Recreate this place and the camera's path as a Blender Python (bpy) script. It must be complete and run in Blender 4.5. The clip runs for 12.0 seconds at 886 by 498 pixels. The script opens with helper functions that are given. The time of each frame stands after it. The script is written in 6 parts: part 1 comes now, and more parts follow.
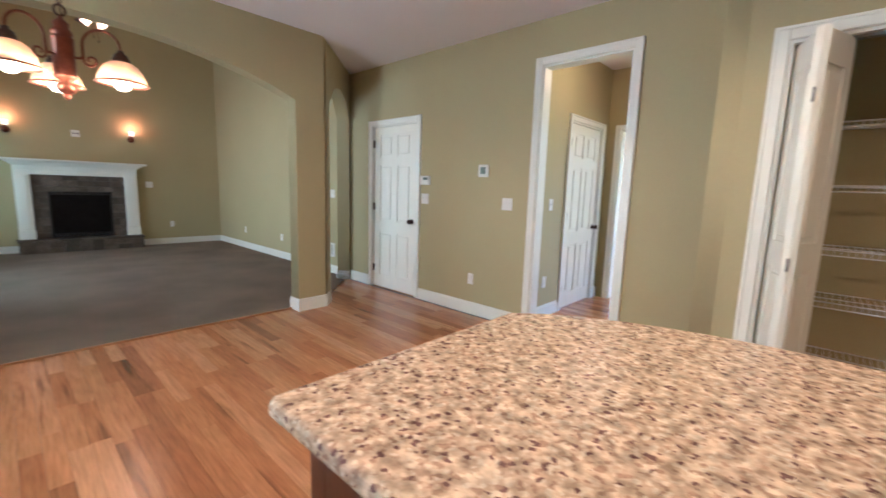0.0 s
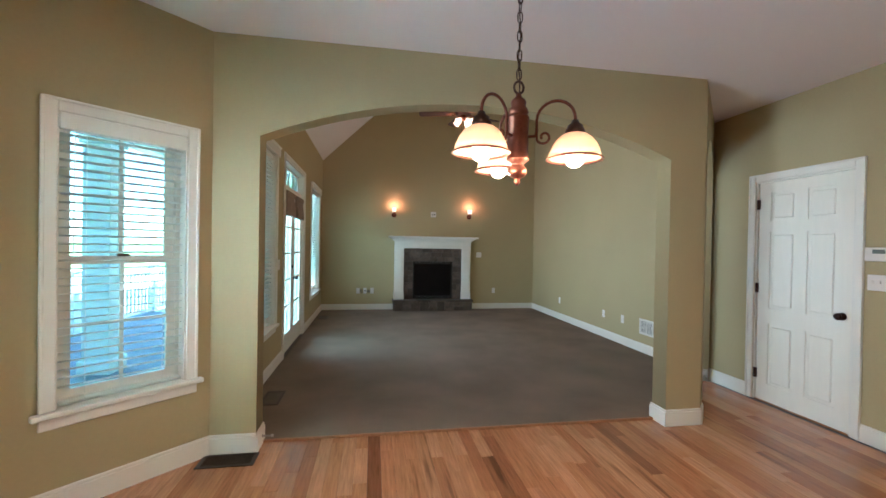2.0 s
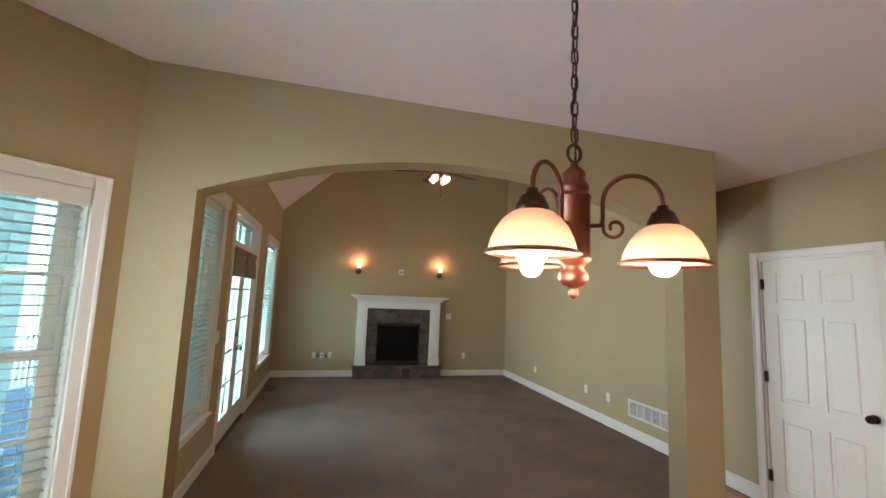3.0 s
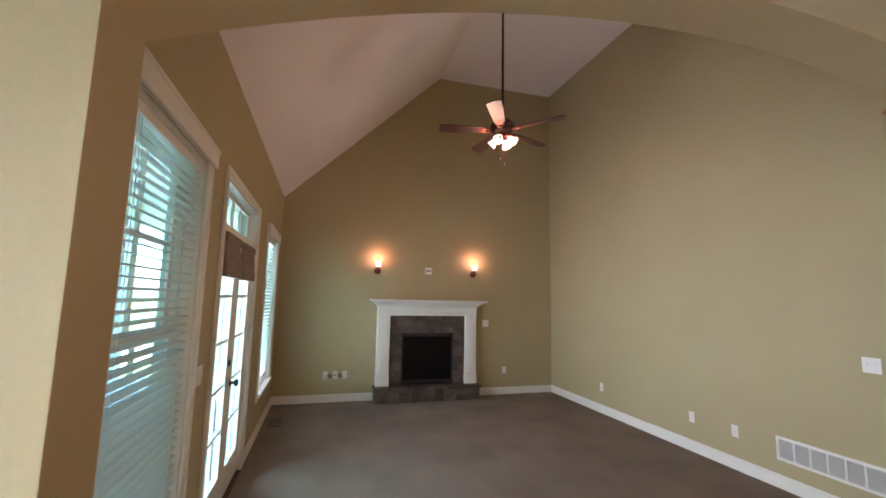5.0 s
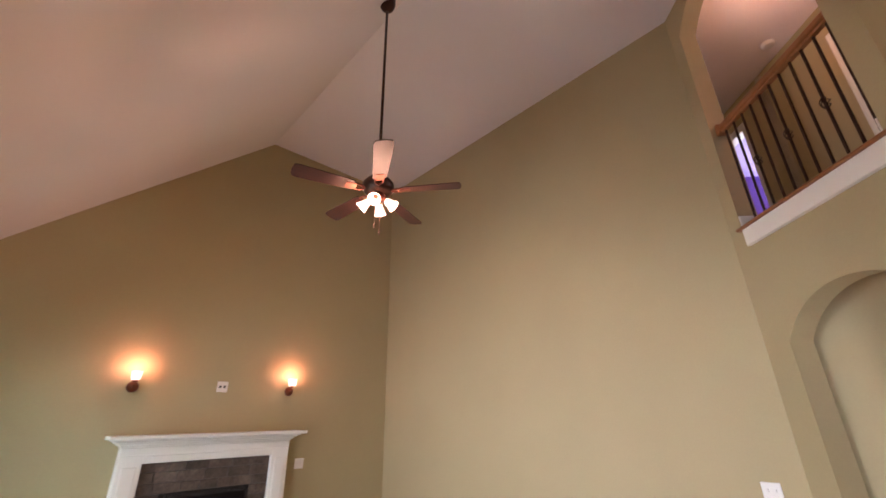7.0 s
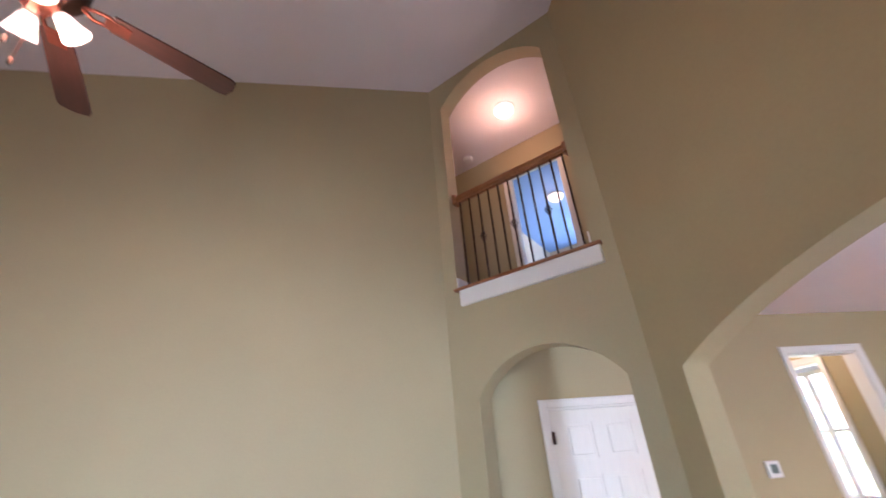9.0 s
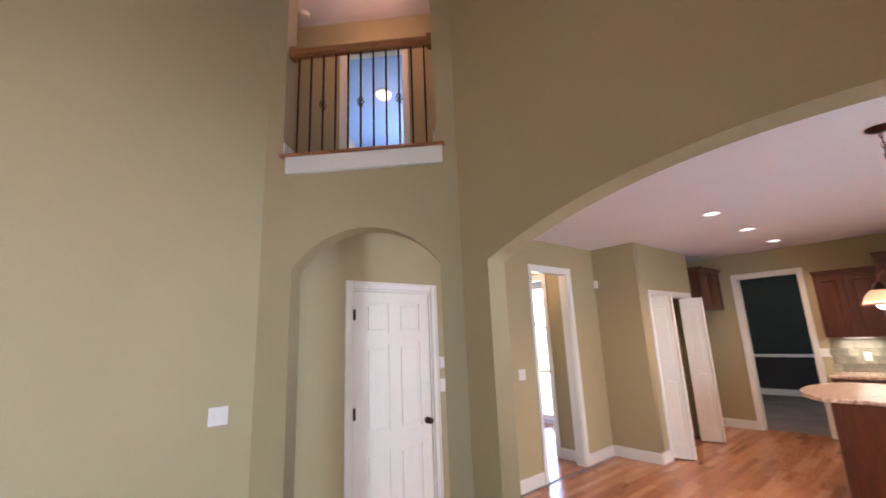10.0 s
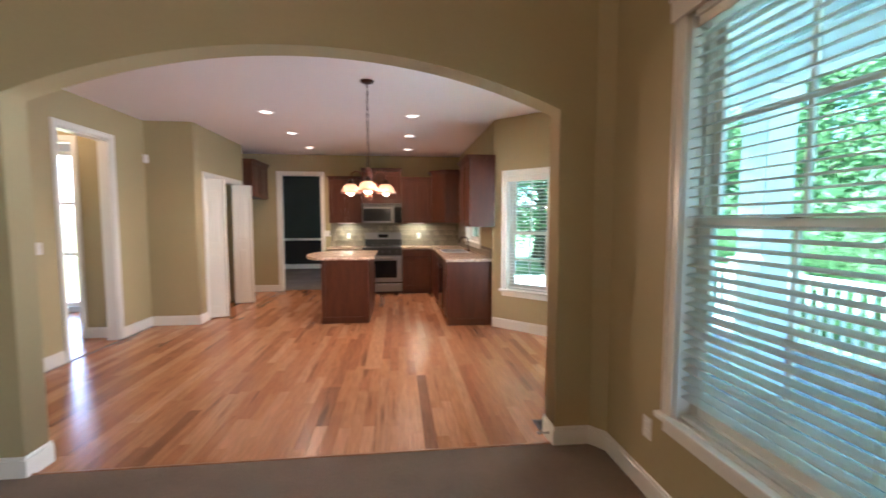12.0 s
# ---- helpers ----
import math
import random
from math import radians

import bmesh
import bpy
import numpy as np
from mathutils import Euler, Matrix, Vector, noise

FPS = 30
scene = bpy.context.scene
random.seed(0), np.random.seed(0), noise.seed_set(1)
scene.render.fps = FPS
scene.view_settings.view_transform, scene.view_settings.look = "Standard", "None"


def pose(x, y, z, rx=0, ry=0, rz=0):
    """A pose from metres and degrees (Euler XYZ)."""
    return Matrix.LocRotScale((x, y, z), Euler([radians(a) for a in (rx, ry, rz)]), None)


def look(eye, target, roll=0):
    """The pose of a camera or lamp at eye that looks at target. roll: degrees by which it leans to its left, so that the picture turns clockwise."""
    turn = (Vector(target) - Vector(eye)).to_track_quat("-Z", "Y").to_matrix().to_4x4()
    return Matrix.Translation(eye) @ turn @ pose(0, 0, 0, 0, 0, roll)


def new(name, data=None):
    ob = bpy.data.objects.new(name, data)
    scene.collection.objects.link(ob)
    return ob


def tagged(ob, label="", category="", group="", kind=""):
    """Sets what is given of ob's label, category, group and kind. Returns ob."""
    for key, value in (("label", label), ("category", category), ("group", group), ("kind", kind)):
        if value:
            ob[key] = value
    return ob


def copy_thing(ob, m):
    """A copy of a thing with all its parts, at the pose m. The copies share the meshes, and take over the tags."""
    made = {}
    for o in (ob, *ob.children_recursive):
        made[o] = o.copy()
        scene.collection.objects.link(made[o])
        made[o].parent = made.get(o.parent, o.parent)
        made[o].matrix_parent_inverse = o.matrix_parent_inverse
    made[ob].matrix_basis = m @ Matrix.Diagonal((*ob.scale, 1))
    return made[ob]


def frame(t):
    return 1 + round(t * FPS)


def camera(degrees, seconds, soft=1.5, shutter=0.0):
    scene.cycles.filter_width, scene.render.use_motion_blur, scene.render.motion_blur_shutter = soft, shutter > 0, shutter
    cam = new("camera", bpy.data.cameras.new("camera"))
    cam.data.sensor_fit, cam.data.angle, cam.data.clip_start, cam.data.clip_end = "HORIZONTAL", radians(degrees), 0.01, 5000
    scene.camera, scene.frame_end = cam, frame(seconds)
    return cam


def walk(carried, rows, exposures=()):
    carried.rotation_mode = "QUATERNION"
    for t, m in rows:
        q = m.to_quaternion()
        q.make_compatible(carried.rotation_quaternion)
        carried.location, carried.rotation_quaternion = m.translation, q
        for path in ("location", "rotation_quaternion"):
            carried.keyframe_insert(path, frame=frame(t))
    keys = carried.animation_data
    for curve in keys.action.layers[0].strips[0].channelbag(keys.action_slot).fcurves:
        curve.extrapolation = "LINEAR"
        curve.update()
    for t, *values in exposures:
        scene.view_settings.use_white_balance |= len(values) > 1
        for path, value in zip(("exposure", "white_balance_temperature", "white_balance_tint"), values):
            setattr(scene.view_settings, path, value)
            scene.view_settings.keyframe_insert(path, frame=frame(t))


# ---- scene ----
cam = camera(94.3, 12.0, shutter=0.25)
PATH = [
    (0, (-3.302, -3.861, 1.296), (-1.85, -2.516, 1.007), 1.8),
    (0.5, (-3.402, -3.694, 1.3), (-2.296, -2.045, 1.062), 1.5),
    (1, (-3.475, -3.495, 1.33), (-2.706, -1.658, 1.141), 0.7),
    (1.5, (-3.524, -3.223, 1.337), (-3.053, -1.283, 1.213), 0.6),
    (2, (-3.583, -2.89, 1.395), (-3.247, -0.918, 1.378), 1.0),
    (2.5, (-3.613, -2.584, 1.483), (-3.112, -0.649, 1.535), 0.3),
    (3, (-3.622, -2.325, 1.61), (-3.117, -0.403, 1.839), 2.4),
    (4.8, (-3.893, -0.883, 1.66), (-3.403, 1.047, 1.853), 0.6),
    (5, (-3.967, -0.729, 1.613), (-3.421, 1.18, 1.851), 1.2),
    (5.5, (-4.007, -0.415, 1.581), (-3.273, 1.397, 2.001), 2.7),
    (6, (-4.014, -0.104, 1.597), (-3.228, 1.64, 2.18), 3.0),
    (6.5, (-3.95, 0.236, 1.633), (-2.928, 1.833, 2.269), -0.7),
    (7, (-3.858, 0.588, 1.679), (-2.584, 1.928, 2.443), -1.0),
    (7.2, (-3.802, 0.73, 1.7), (-2.47, 1.967, 2.532), -0.7),
    (8.8, (-3.378, 1.699, 1.764), (-1.622, 1.612, 2.718), -4.6),
    (9, (-3.342, 1.761, 1.753), (-1.585, 1.458, 2.659), -4.7),
    (9.5, (-3.266, 1.919, 1.703), (-1.586, 1.035, 2.334), -3.8),
    (10, (-3.113, 2.075, 1.627), (-1.617, 0.814, 2.041), -2.4),
    (10.5, (-3.094, 2.256, 1.563), (-1.899, 0.66, 1.716), -0.8),
    (11, (-3.129, 2.379, 1.506), (-2.331, 0.545, 1.52), 0.9),
    (11.5, (-3.194, 2.451, 1.464), (-2.782, 0.495, 1.386), 0.0),
    (12, (-3.35, 2.594, 1.434), (-3.568, 0.61, 1.296), 0.0),
]
EXPOSURE = [(0.0, 3.47, 5300, 11), (2.0, 3.33, 5350, 9), (3.0, 3.22, 5850, 15), (5.5, 3.4, 5850, 25), (6.1, 3.36, 6150, 30), (7.0, 3.75, 6350, 34),
            (9.0, 3.8, 5300, 28), (10.0, 3.62, 5700, 28), (11.0, 3.62, 5650, 26), (11.5, 3.7, 5550, 22), (12.0, 3.56, 5700, 21)]
walk(cam, [(t, look(eye, target, roll)) for t, eye, target, roll in PATH], EXPOSURE)


# ---- world, sun, exposure ----
world = bpy.data.worlds.new("world")
scene.world = world
world.use_nodes = True
wn = world.node_tree.nodes
sky = wn.new("ShaderNodeTexSky")
sky.sky_type = "NISHITA"
sky.sun_disc = False
sky.sun_elevation = radians(58)
sky.sun_rotation = radians(112)
world.node_tree.links.new(sky.outputs[0], wn["Background"].inputs[0])
wn["Background"].inputs[1].default_value = 0.15
sun = new("sun", bpy.data.lights.new("sun", "SUN"))
sun.data.energy, sun.data.angle, sun.data.color = 5.0, radians(0.5), (1.0, 0.95, 0.87)
sun.matrix_world = look((20 * math.sin(radians(112)), 20 * math.cos(radians(112)), 37), (0, 0, 0))


def lamp(name, place, power, colour, size=0.03):
    li = bpy.data.lights.new(name, "POINT")
    li.energy, li.color, li.shadow_soft_size = power, colour, size
    ob = new(name, li)
    ob.location = place
    return ob


P_CHAND, P_FAN, P_SCONCE, P_CAN, P_DOME, P_UNDER = 4.4, 2.6, 0.5, 5.4, 1.0, 0.38   # watts of the lamps
DAY = (0.86, 0.95, 0.98)


def sky_lamp(name, x, y, z, w, h, power, rise=0.0, spread=180):
    """The yard's and sky's light in a window opening of the west side, shining towards +x."""
    li = bpy.data.lights.new(name, "AREA")
    li.shape, li.size, li.size_y, li.energy, li.color, li.spread = "RECTANGLE", w, h, power, DAY, radians(spread)
    ob = new(name, li)
    ob.matrix_world = look((x, y, z), (x + 1, y, z + rise))
    return ob


sky_lamp("sky_in_french_doors", -4.775, 2.93, 1.12, 1.15, 1.75, 6.9, 0.1, 125)
sky_lamp("sky_in_far_window", -4.778, 4.87, 1.42, 0.92, 1.70, 3.9, 0.08, 125)
sky_lamp("sky_in_bay_window", -5.468, -1.41, 1.28, 0.72, 1.40, 14.0)
for name, (x, y), power in (("sky_in_blue_bedroom", (3.03, -2.74), 3.0), ("sky_in_lilac_bedroom", (4.55, 1.06), 5.0)):
    li = bpy.data.lights.new(name, "AREA")
    li.shape, li.size, li.size_y, li.energy, li.color = "RECTANGLE", 0.65, 0.95, power, DAY
    new(name, li).matrix_world = look((x, y, 4.25), ((x - 1, y + 1, 4.7) if y < 0 else (x - 1, y - 1, 4.7)))
# Added lamp that brightens the hall; the front window it fills is assumed.
front_fill = bpy.data.lights.new("hall_fill_in_front_window", "AREA")
front_fill.shape, front_fill.size, front_fill.size_y, front_fill.energy, front_fill.color = "RECTANGLE", 3.2, 2.3, 1.5, (0.66, 0.73, 1.0)
new("hall_fill_in_front_window", front_fill).matrix_world = look((2.15, -4.6, 1.29), (2.15, 0, 1.29))
WARM = (1.0, 0.40, 0.24)
SOFT = (1.0, 0.69, 0.43)


# ---- materials ----
def mat(name, base, rough=0.5, metal=0.0, var=0.1, scale=6.0, fine=0.0, fine_scale=120.0, bump=0.0, bump_scale=200.0,
        spread=0.0, spec=0.5, emit=None, power=0.0, stretch=(1, 1, 1)):
    """A surface with blotches at one scale, grain at another, a fine relief, and a spread of tone from object to object."""
    m = bpy.data.materials.new(name)
    m.use_nodes = True
    nt = m.node_tree
    n, link = nt.nodes, nt.links.new
    p = n["Principled BSDF"]
    p.inputs["Roughness"].default_value = rough
    p.inputs["Metallic"].default_value = metal
    p.inputs["Specular IOR Level"].default_value = spec
    tc = n.new("ShaderNodeTexCoord")
    mp = n.new("ShaderNodeMapping")
    mp.inputs["Scale"].default_value = stretch
    link(tc.outputs["Object"], mp.inputs[0])
    nz = n.new("ShaderNodeTexNoise")
    nz.inputs["Scale"].default_value, nz.inputs["Detail"].default_value = scale, 4
    link(mp.outputs[0], nz.inputs["Vector"])
    rng = n.new("ShaderNodeMapRange")
    rng.inputs[1].default_value, rng.inputs[2].default_value = 0.3, 0.7
    rng.inputs[3].default_value, rng.inputs[4].default_value = 1 - var, 1 + var
    link(nz.outputs[0], rng.inputs[0])
    last = rng.outputs[0]
    if fine:
        nf = n.new("ShaderNodeTexNoise")
        nf.inputs["Scale"].default_value, nf.inputs["Detail"].default_value = fine_scale, 2
        link(mp.outputs[0], nf.inputs["Vector"])
        r2 = n.new("ShaderNodeMapRange")
        r2.inputs[1].default_value, r2.inputs[2].default_value = 0.3, 0.7
        r2.inputs[3].default_value, r2.inputs[4].default_value = 1 - fine, 1 + fine
        link(nf.outputs[0], r2.inputs[0])
        mul = n.new("ShaderNodeMath")
        mul.operation = "MULTIPLY"
        link(last, mul.inputs[0]), link(r2.outputs[0], mul.inputs[1])
        last = mul.outputs[0]
    if spread:
        oi = n.new("ShaderNodeObjectInfo")
        r3 = n.new("ShaderNodeMapRange")
        r3.inputs[3].default_value, r3.inputs[4].default_value = 1 - spread, 1 + spread
        link(oi.outputs["Random"], r3.inputs[0])
        mul = n.new("ShaderNodeMath")
        mul.operation = "MULTIPLY"
        link(last, mul.inputs[0]), link(r3.outputs[0], mul.inputs[1])
        last = mul.outputs[0]
    mix = n.new("ShaderNodeVectorMath")
    mix.operation = "SCALE"
    mix.inputs[0].default_value = base
    link(last, mix.inputs["Scale"])
    link(mix.outputs[0], p.inputs["Base Color"])
    if bump:
        nb = n.new("ShaderNodeTexNoise")
        nb.inputs["Scale"].default_value, nb.inputs["Detail"].default_value = bump_scale, 3
        link(mp.outputs[0], nb.inputs["Vector"])
        bu = n.new("ShaderNodeBump")
        bu.inputs["Strength"].default_value, bu.inputs["Distance"].default_value = bump, 0.004
        link(nb.outputs[0], bu.inputs["Height"])
        link(bu.outputs[0], p.inputs["Normal"])
    if emit:
        p.inputs["Emission Color"].default_value = (*emit, 1)
        p.inputs["Emission Strength"].default_value = power
    return m


PAINT = mat("khaki_wall_paint", (0.42, 0.355, 0.196), 0.62, var=0.025, scale=1.3, fine=0.015, fine_scale=60, bump=0.12, bump_scale=260, spec=0.35)
CEIL = mat("white_ceiling_paint", (0.81, 0.765, 0.765), 0.9, var=0.015, scale=1.0, bump=0.25, bump_scale=140, spec=0.1)
TRIM = mat("white_semigloss_trim", (0.78, 0.765, 0.70), 0.35, var=0.02, scale=3, bump=0.04, bump_scale=90)
DOORW = mat("white_door_paint", (0.79, 0.765, 0.68), 0.38, var=0.02, scale=4, bump=0.05, bump_scale=120, stretch=(6, 6, 1))
CARPET = mat("taupe_carpet", (0.225, 0.180, 0.142), 1.0, var=0.16, scale=1.6, fine=0.22, fine_scale=230, bump=1.0, bump_scale=420, spec=0.05)
CHERRY = mat("cherry_cabinet_wood", (0.078, 0.022, 0.010), 0.33, var=0.22, scale=3, fine=0.16, fine_scale=26, bump=0.05, bump_scale=40, spread=0.08, stretch=(5, 5, 0.7))
OAK = mat("honey_oak_rail", (0.30, 0.125, 0.045), 0.35, var=0.2, scale=8, fine=0.12, fine_scale=60, bump=0.05, bump_scale=60)
IRON = mat("black_wrought_iron", (0.045, 0.026, 0.018), 0.45, 0.6, var=0.2, scale=20)
BRONZE = mat("oiled_bronze", (0.055, 0.028, 0.02), 0.38, 0.85, var=0.3, scale=15, fine=0.1, fine_scale=90)
COPPER = mat("antique_copper", (0.17, 0.058, 0.036), 0.42, 0.85, var=0.25, scale=12, fine=0.1, fine_scale=80)
BLADE = mat("walnut_fan_blade", (0.032, 0.012, 0.008), 0.5, var=0.3, scale=5, fine=0.15, fine_scale=60, stretch=(1, 6, 1))
STEEL = mat("brushed_stainless", (0.31, 0.30, 0.29), 0.42, 0.95, var=0.05, scale=8, fine=0.06, fine_scale=90, stretch=(1, 1, 20))
BLACKG = mat("black_glass", (0.008, 0.008, 0.009), 0.14, var=0.1, scale=5, spec=0.12)
FIREGLASS = mat("smoked_fire_glass", (0.008, 0.007, 0.007), 0.2, var=0.2, scale=6, spec=0.12)
BLACKM = mat("black_enamel", (0.016, 0.015, 0.014), 0.4, var=0.3, scale=9)
SOOT = mat("sooty_firebox", (0.012, 0.011, 0.010), 0.85, var=0.35, scale=9, bump=0.3, bump_scale=60)
SLATE = mat("multicolour_slate", (0.088, 0.066, 0.050), 0.6, var=0.35, scale=7, fine=0.25, fine_scale=40, bump=0.6, bump_scale=45, spread=0.42)
GROUT = mat("grey_grout", (0.12, 0.11, 0.10), 0.95, var=0.15, scale=20, fine=0.1)
MORTAR = mat("beige_mortar", (0.19, 0.165, 0.125), 0.95, var=0.12, scale=20, fine=0.1)
TUMBLE = mat("tumbled_travertine", (0.25, 0.215, 0.155), 0.55, var=0.16, scale=9, fine=0.12, fine_scale=70, bump=0.3, bump_scale=60, spread=0.2)
PLATE = mat("white_plastic_plate", (0.76, 0.74, 0.70), 0.4, var=0.015, scale=8)
DARKP = mat("dark_plastic", (0.03, 0.03, 0.03), 0.4, var=0.1)
LCD = mat("grey_display", (0.17, 0.20, 0.18), 0.2, var=0.05)
SLATM = mat("white_faux_wood_slat", (0.80, 0.80, 0.78), 0.45, var=0.02, scale=5)
sn, sl_ = SLATM.node_tree.nodes, SLATM.node_tree.links.new
tl_, ms_ = sn.new("ShaderNodeBsdfTranslucent"), sn.new("ShaderNodeMixShader")
tl_.inputs[0].default_value, ms_.inputs[0].default_value = (0.80, 0.84, 0.80, 1), 0.6
sl_(sn["Principled BSDF"].outputs[0], ms_.inputs[1]), sl_(tl_.outputs[0], ms_.inputs[2]), sl_(ms_.outputs[0], sn["Material Output"].inputs[0])
FABRIC = mat("taupe_roman_shade_fabric", (0.26, 0.20, 0.16), 0.95, var=0.12, scale=14, fine=0.1, fine_scale=300, bump=0.4, bump_scale=400)
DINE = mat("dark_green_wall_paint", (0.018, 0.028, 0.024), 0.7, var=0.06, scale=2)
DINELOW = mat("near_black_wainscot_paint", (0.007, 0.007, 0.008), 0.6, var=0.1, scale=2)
FRONTW = mat("cool_white_wall_paint", (0.58, 0.62, 0.70), 0.7, var=0.02, scale=2)
CREAM = mat("cream_wall_paint", (0.66, 0.60, 0.46), 0.7, var=0.02, scale=2)
# Purple light off the bedroom walls is put into this ceiling colour.
LILAC = mat("purple_bounce_ceiling", (0.50, 0.42, 0.72), 0.7, var=0.02, scale=2)
PALEBLUE = mat("pale_blue_paint", (0.25, 0.42, 0.74), 0.7, var=0.02, scale=2)
PURPLE = mat("deep_purple_wall_paint", (0.22, 0.12, 0.50), 0.7, var=0.05, scale=2)
SIDING = mat("white_porch_paint", (0.72, 0.74, 0.76), 0.5, var=0.03, scale=3, bump=0.05)
# Porch shade deepens this grey-blue; it is put into the deck's colour.
DECK = mat("shade_toned_deck_boards", (0.15, 0.17, 0.21), 0.6, var=0.1, scale=4, fine=0.12, fine_scale=50, spread=0.1, stretch=(6, 1, 1))
LAWN = mat("sunlit_lawn", (0.17, 0.22, 0.09), 0.95, var=0.35, scale=0.35, fine=0.25, fine_scale=9, bump=0.5, bump_scale=30)
CONCRETE = mat("pale_concrete", (0.52, 0.51, 0.48), 0.9, var=0.12, scale=0.8, fine=0.1, fine_scale=30)
BARK = mat("grey_bark", (0.11, 0.085, 0.065), 0.95, var=0.3, scale=8, bump=0.8, bump_scale=25)
LEAF = mat("spring_green_leaves", (0.10, 0.19, 0.085), 0.55, var=0.45, scale=1.6, fine=0.3, fine_scale=14)
ln_, ll_ = LEAF.node_tree.nodes, LEAF.node_tree.links.new
tv_, mv_ = ln_.new("ShaderNodeBsdfTranslucent"), ln_.new("ShaderNodeMixShader")
tv_.inputs[0].default_value, mv_.inputs[0].default_value = (0.27, 0.46, 0.20, 1), 0.5
ll_(ln_["Principled BSDF"].outputs[0], mv_.inputs[1]), ll_(tv_.outputs[0], mv_.inputs[2]), ll_(mv_.outputs[0], ln_["Material Output"].inputs[0])
WIRE = mat("white_coated_wire", (0.72, 0.71, 0.69), 0.4, var=0.02)
RUBBER = mat("door_stop_rubber", (0.5, 0.48, 0.44), 0.7, var=0.05)
REGISTER = mat("brown_floor_register", (0.05, 0.035, 0.025), 0.45, 0.5, var=0.15, scale=20)
SINKM = mat("satin_steel_sink", (0.6, 0.62, 0.66), 0.3, 0.9, var=0.04)
BULB = mat("lit_bulb", (1, 0.9, 0.75), 0.4, emit=(1.0, 0.80, 0.52), power=0.8)
SHADE = mat("lit_alabaster_glass", (0.55, 0.36, 0.24), 0.3, var=0.12, scale=14, emit=(1.0, 0.56, 0.32), power=0.05)
FANGLASS = mat("lit_frosted_fan_glass", (0.9, 0.8, 0.7), 0.3, emit=(1.0, 0.60, 0.42), power=0.16)
CANLENS = mat("lit_recessed_lens", (0.9, 0.85, 0.8), 0.4, emit=(1.0, 0.83, 0.66), power=0.25)
DOME = mat("lit_dome_glass", (0.9, 0.85, 0.8), 0.3, emit=(1.0, 0.70, 0.44), power=0.16)
SCONCEG = mat("lit_sconce_glass", (0.9, 0.8, 0.7), 0.3, emit=(1.0, 0.66, 0.42), power=0.22)


hn_, hl_ = SHADE.node_tree.nodes, SHADE.node_tree.links.new
th_, mh_ = hn_.new("ShaderNodeBsdfTranslucent"), hn_.new("ShaderNodeMixShader")
th_.inputs[0].default_value, mh_.inputs[0].default_value = (0.62, 0.46, 0.37, 1), 0.6
hl_(hn_["Principled BSDF"].outputs[0], mh_.inputs[1]), hl_(th_.outputs[0], mh_.inputs[2]), hl_(mh_.outputs[0], hn_["Material Output"].inputs[0])


def glass_material():
    m = bpy.data.materials.new("cyan_cast_window_glass")
    m.use_nodes = True
    n, link = m.node_tree.nodes, m.node_tree.links.new
    n.remove(n["Principled BSDF"])
    tr, gl, mx, fr = (n.new("ShaderNodeBsdfTransparent"), n.new("ShaderNodeBsdfGlossy"), n.new("ShaderNodeMixShader"), n.new("ShaderNodeLayerWeight"))
    # Tint dims the view and puts daylight's cyan cast into the glass.
    tr.inputs[0].default_value = (0.74, 0.92, 0.91, 1)
    gl.inputs["Roughness"].default_value = 0.02
    fr.inputs[0].default_value = 0.5
    pw, ma = n.new("ShaderNodeMath"), n.new("ShaderNodeMath")
    pw.operation, pw.inputs[1].default_value = "POWER", 5.0
    ma.operation, ma.inputs[1].default_value, ma.inputs[2].default_value = "MULTIPLY_ADD", 0.9, 0.03
    link(fr.outputs["Facing"], pw.inputs[0]), link(pw.outputs[0], ma.inputs[0])
    link(ma.outputs[0], mx.inputs[0]), link(tr.outputs[0], mx.inputs[1]), link(gl.outputs[0], mx.inputs[2])
    link(mx.outputs[0], n["Material Output"].inputs[0])
    return m


GLASS = glass_material()


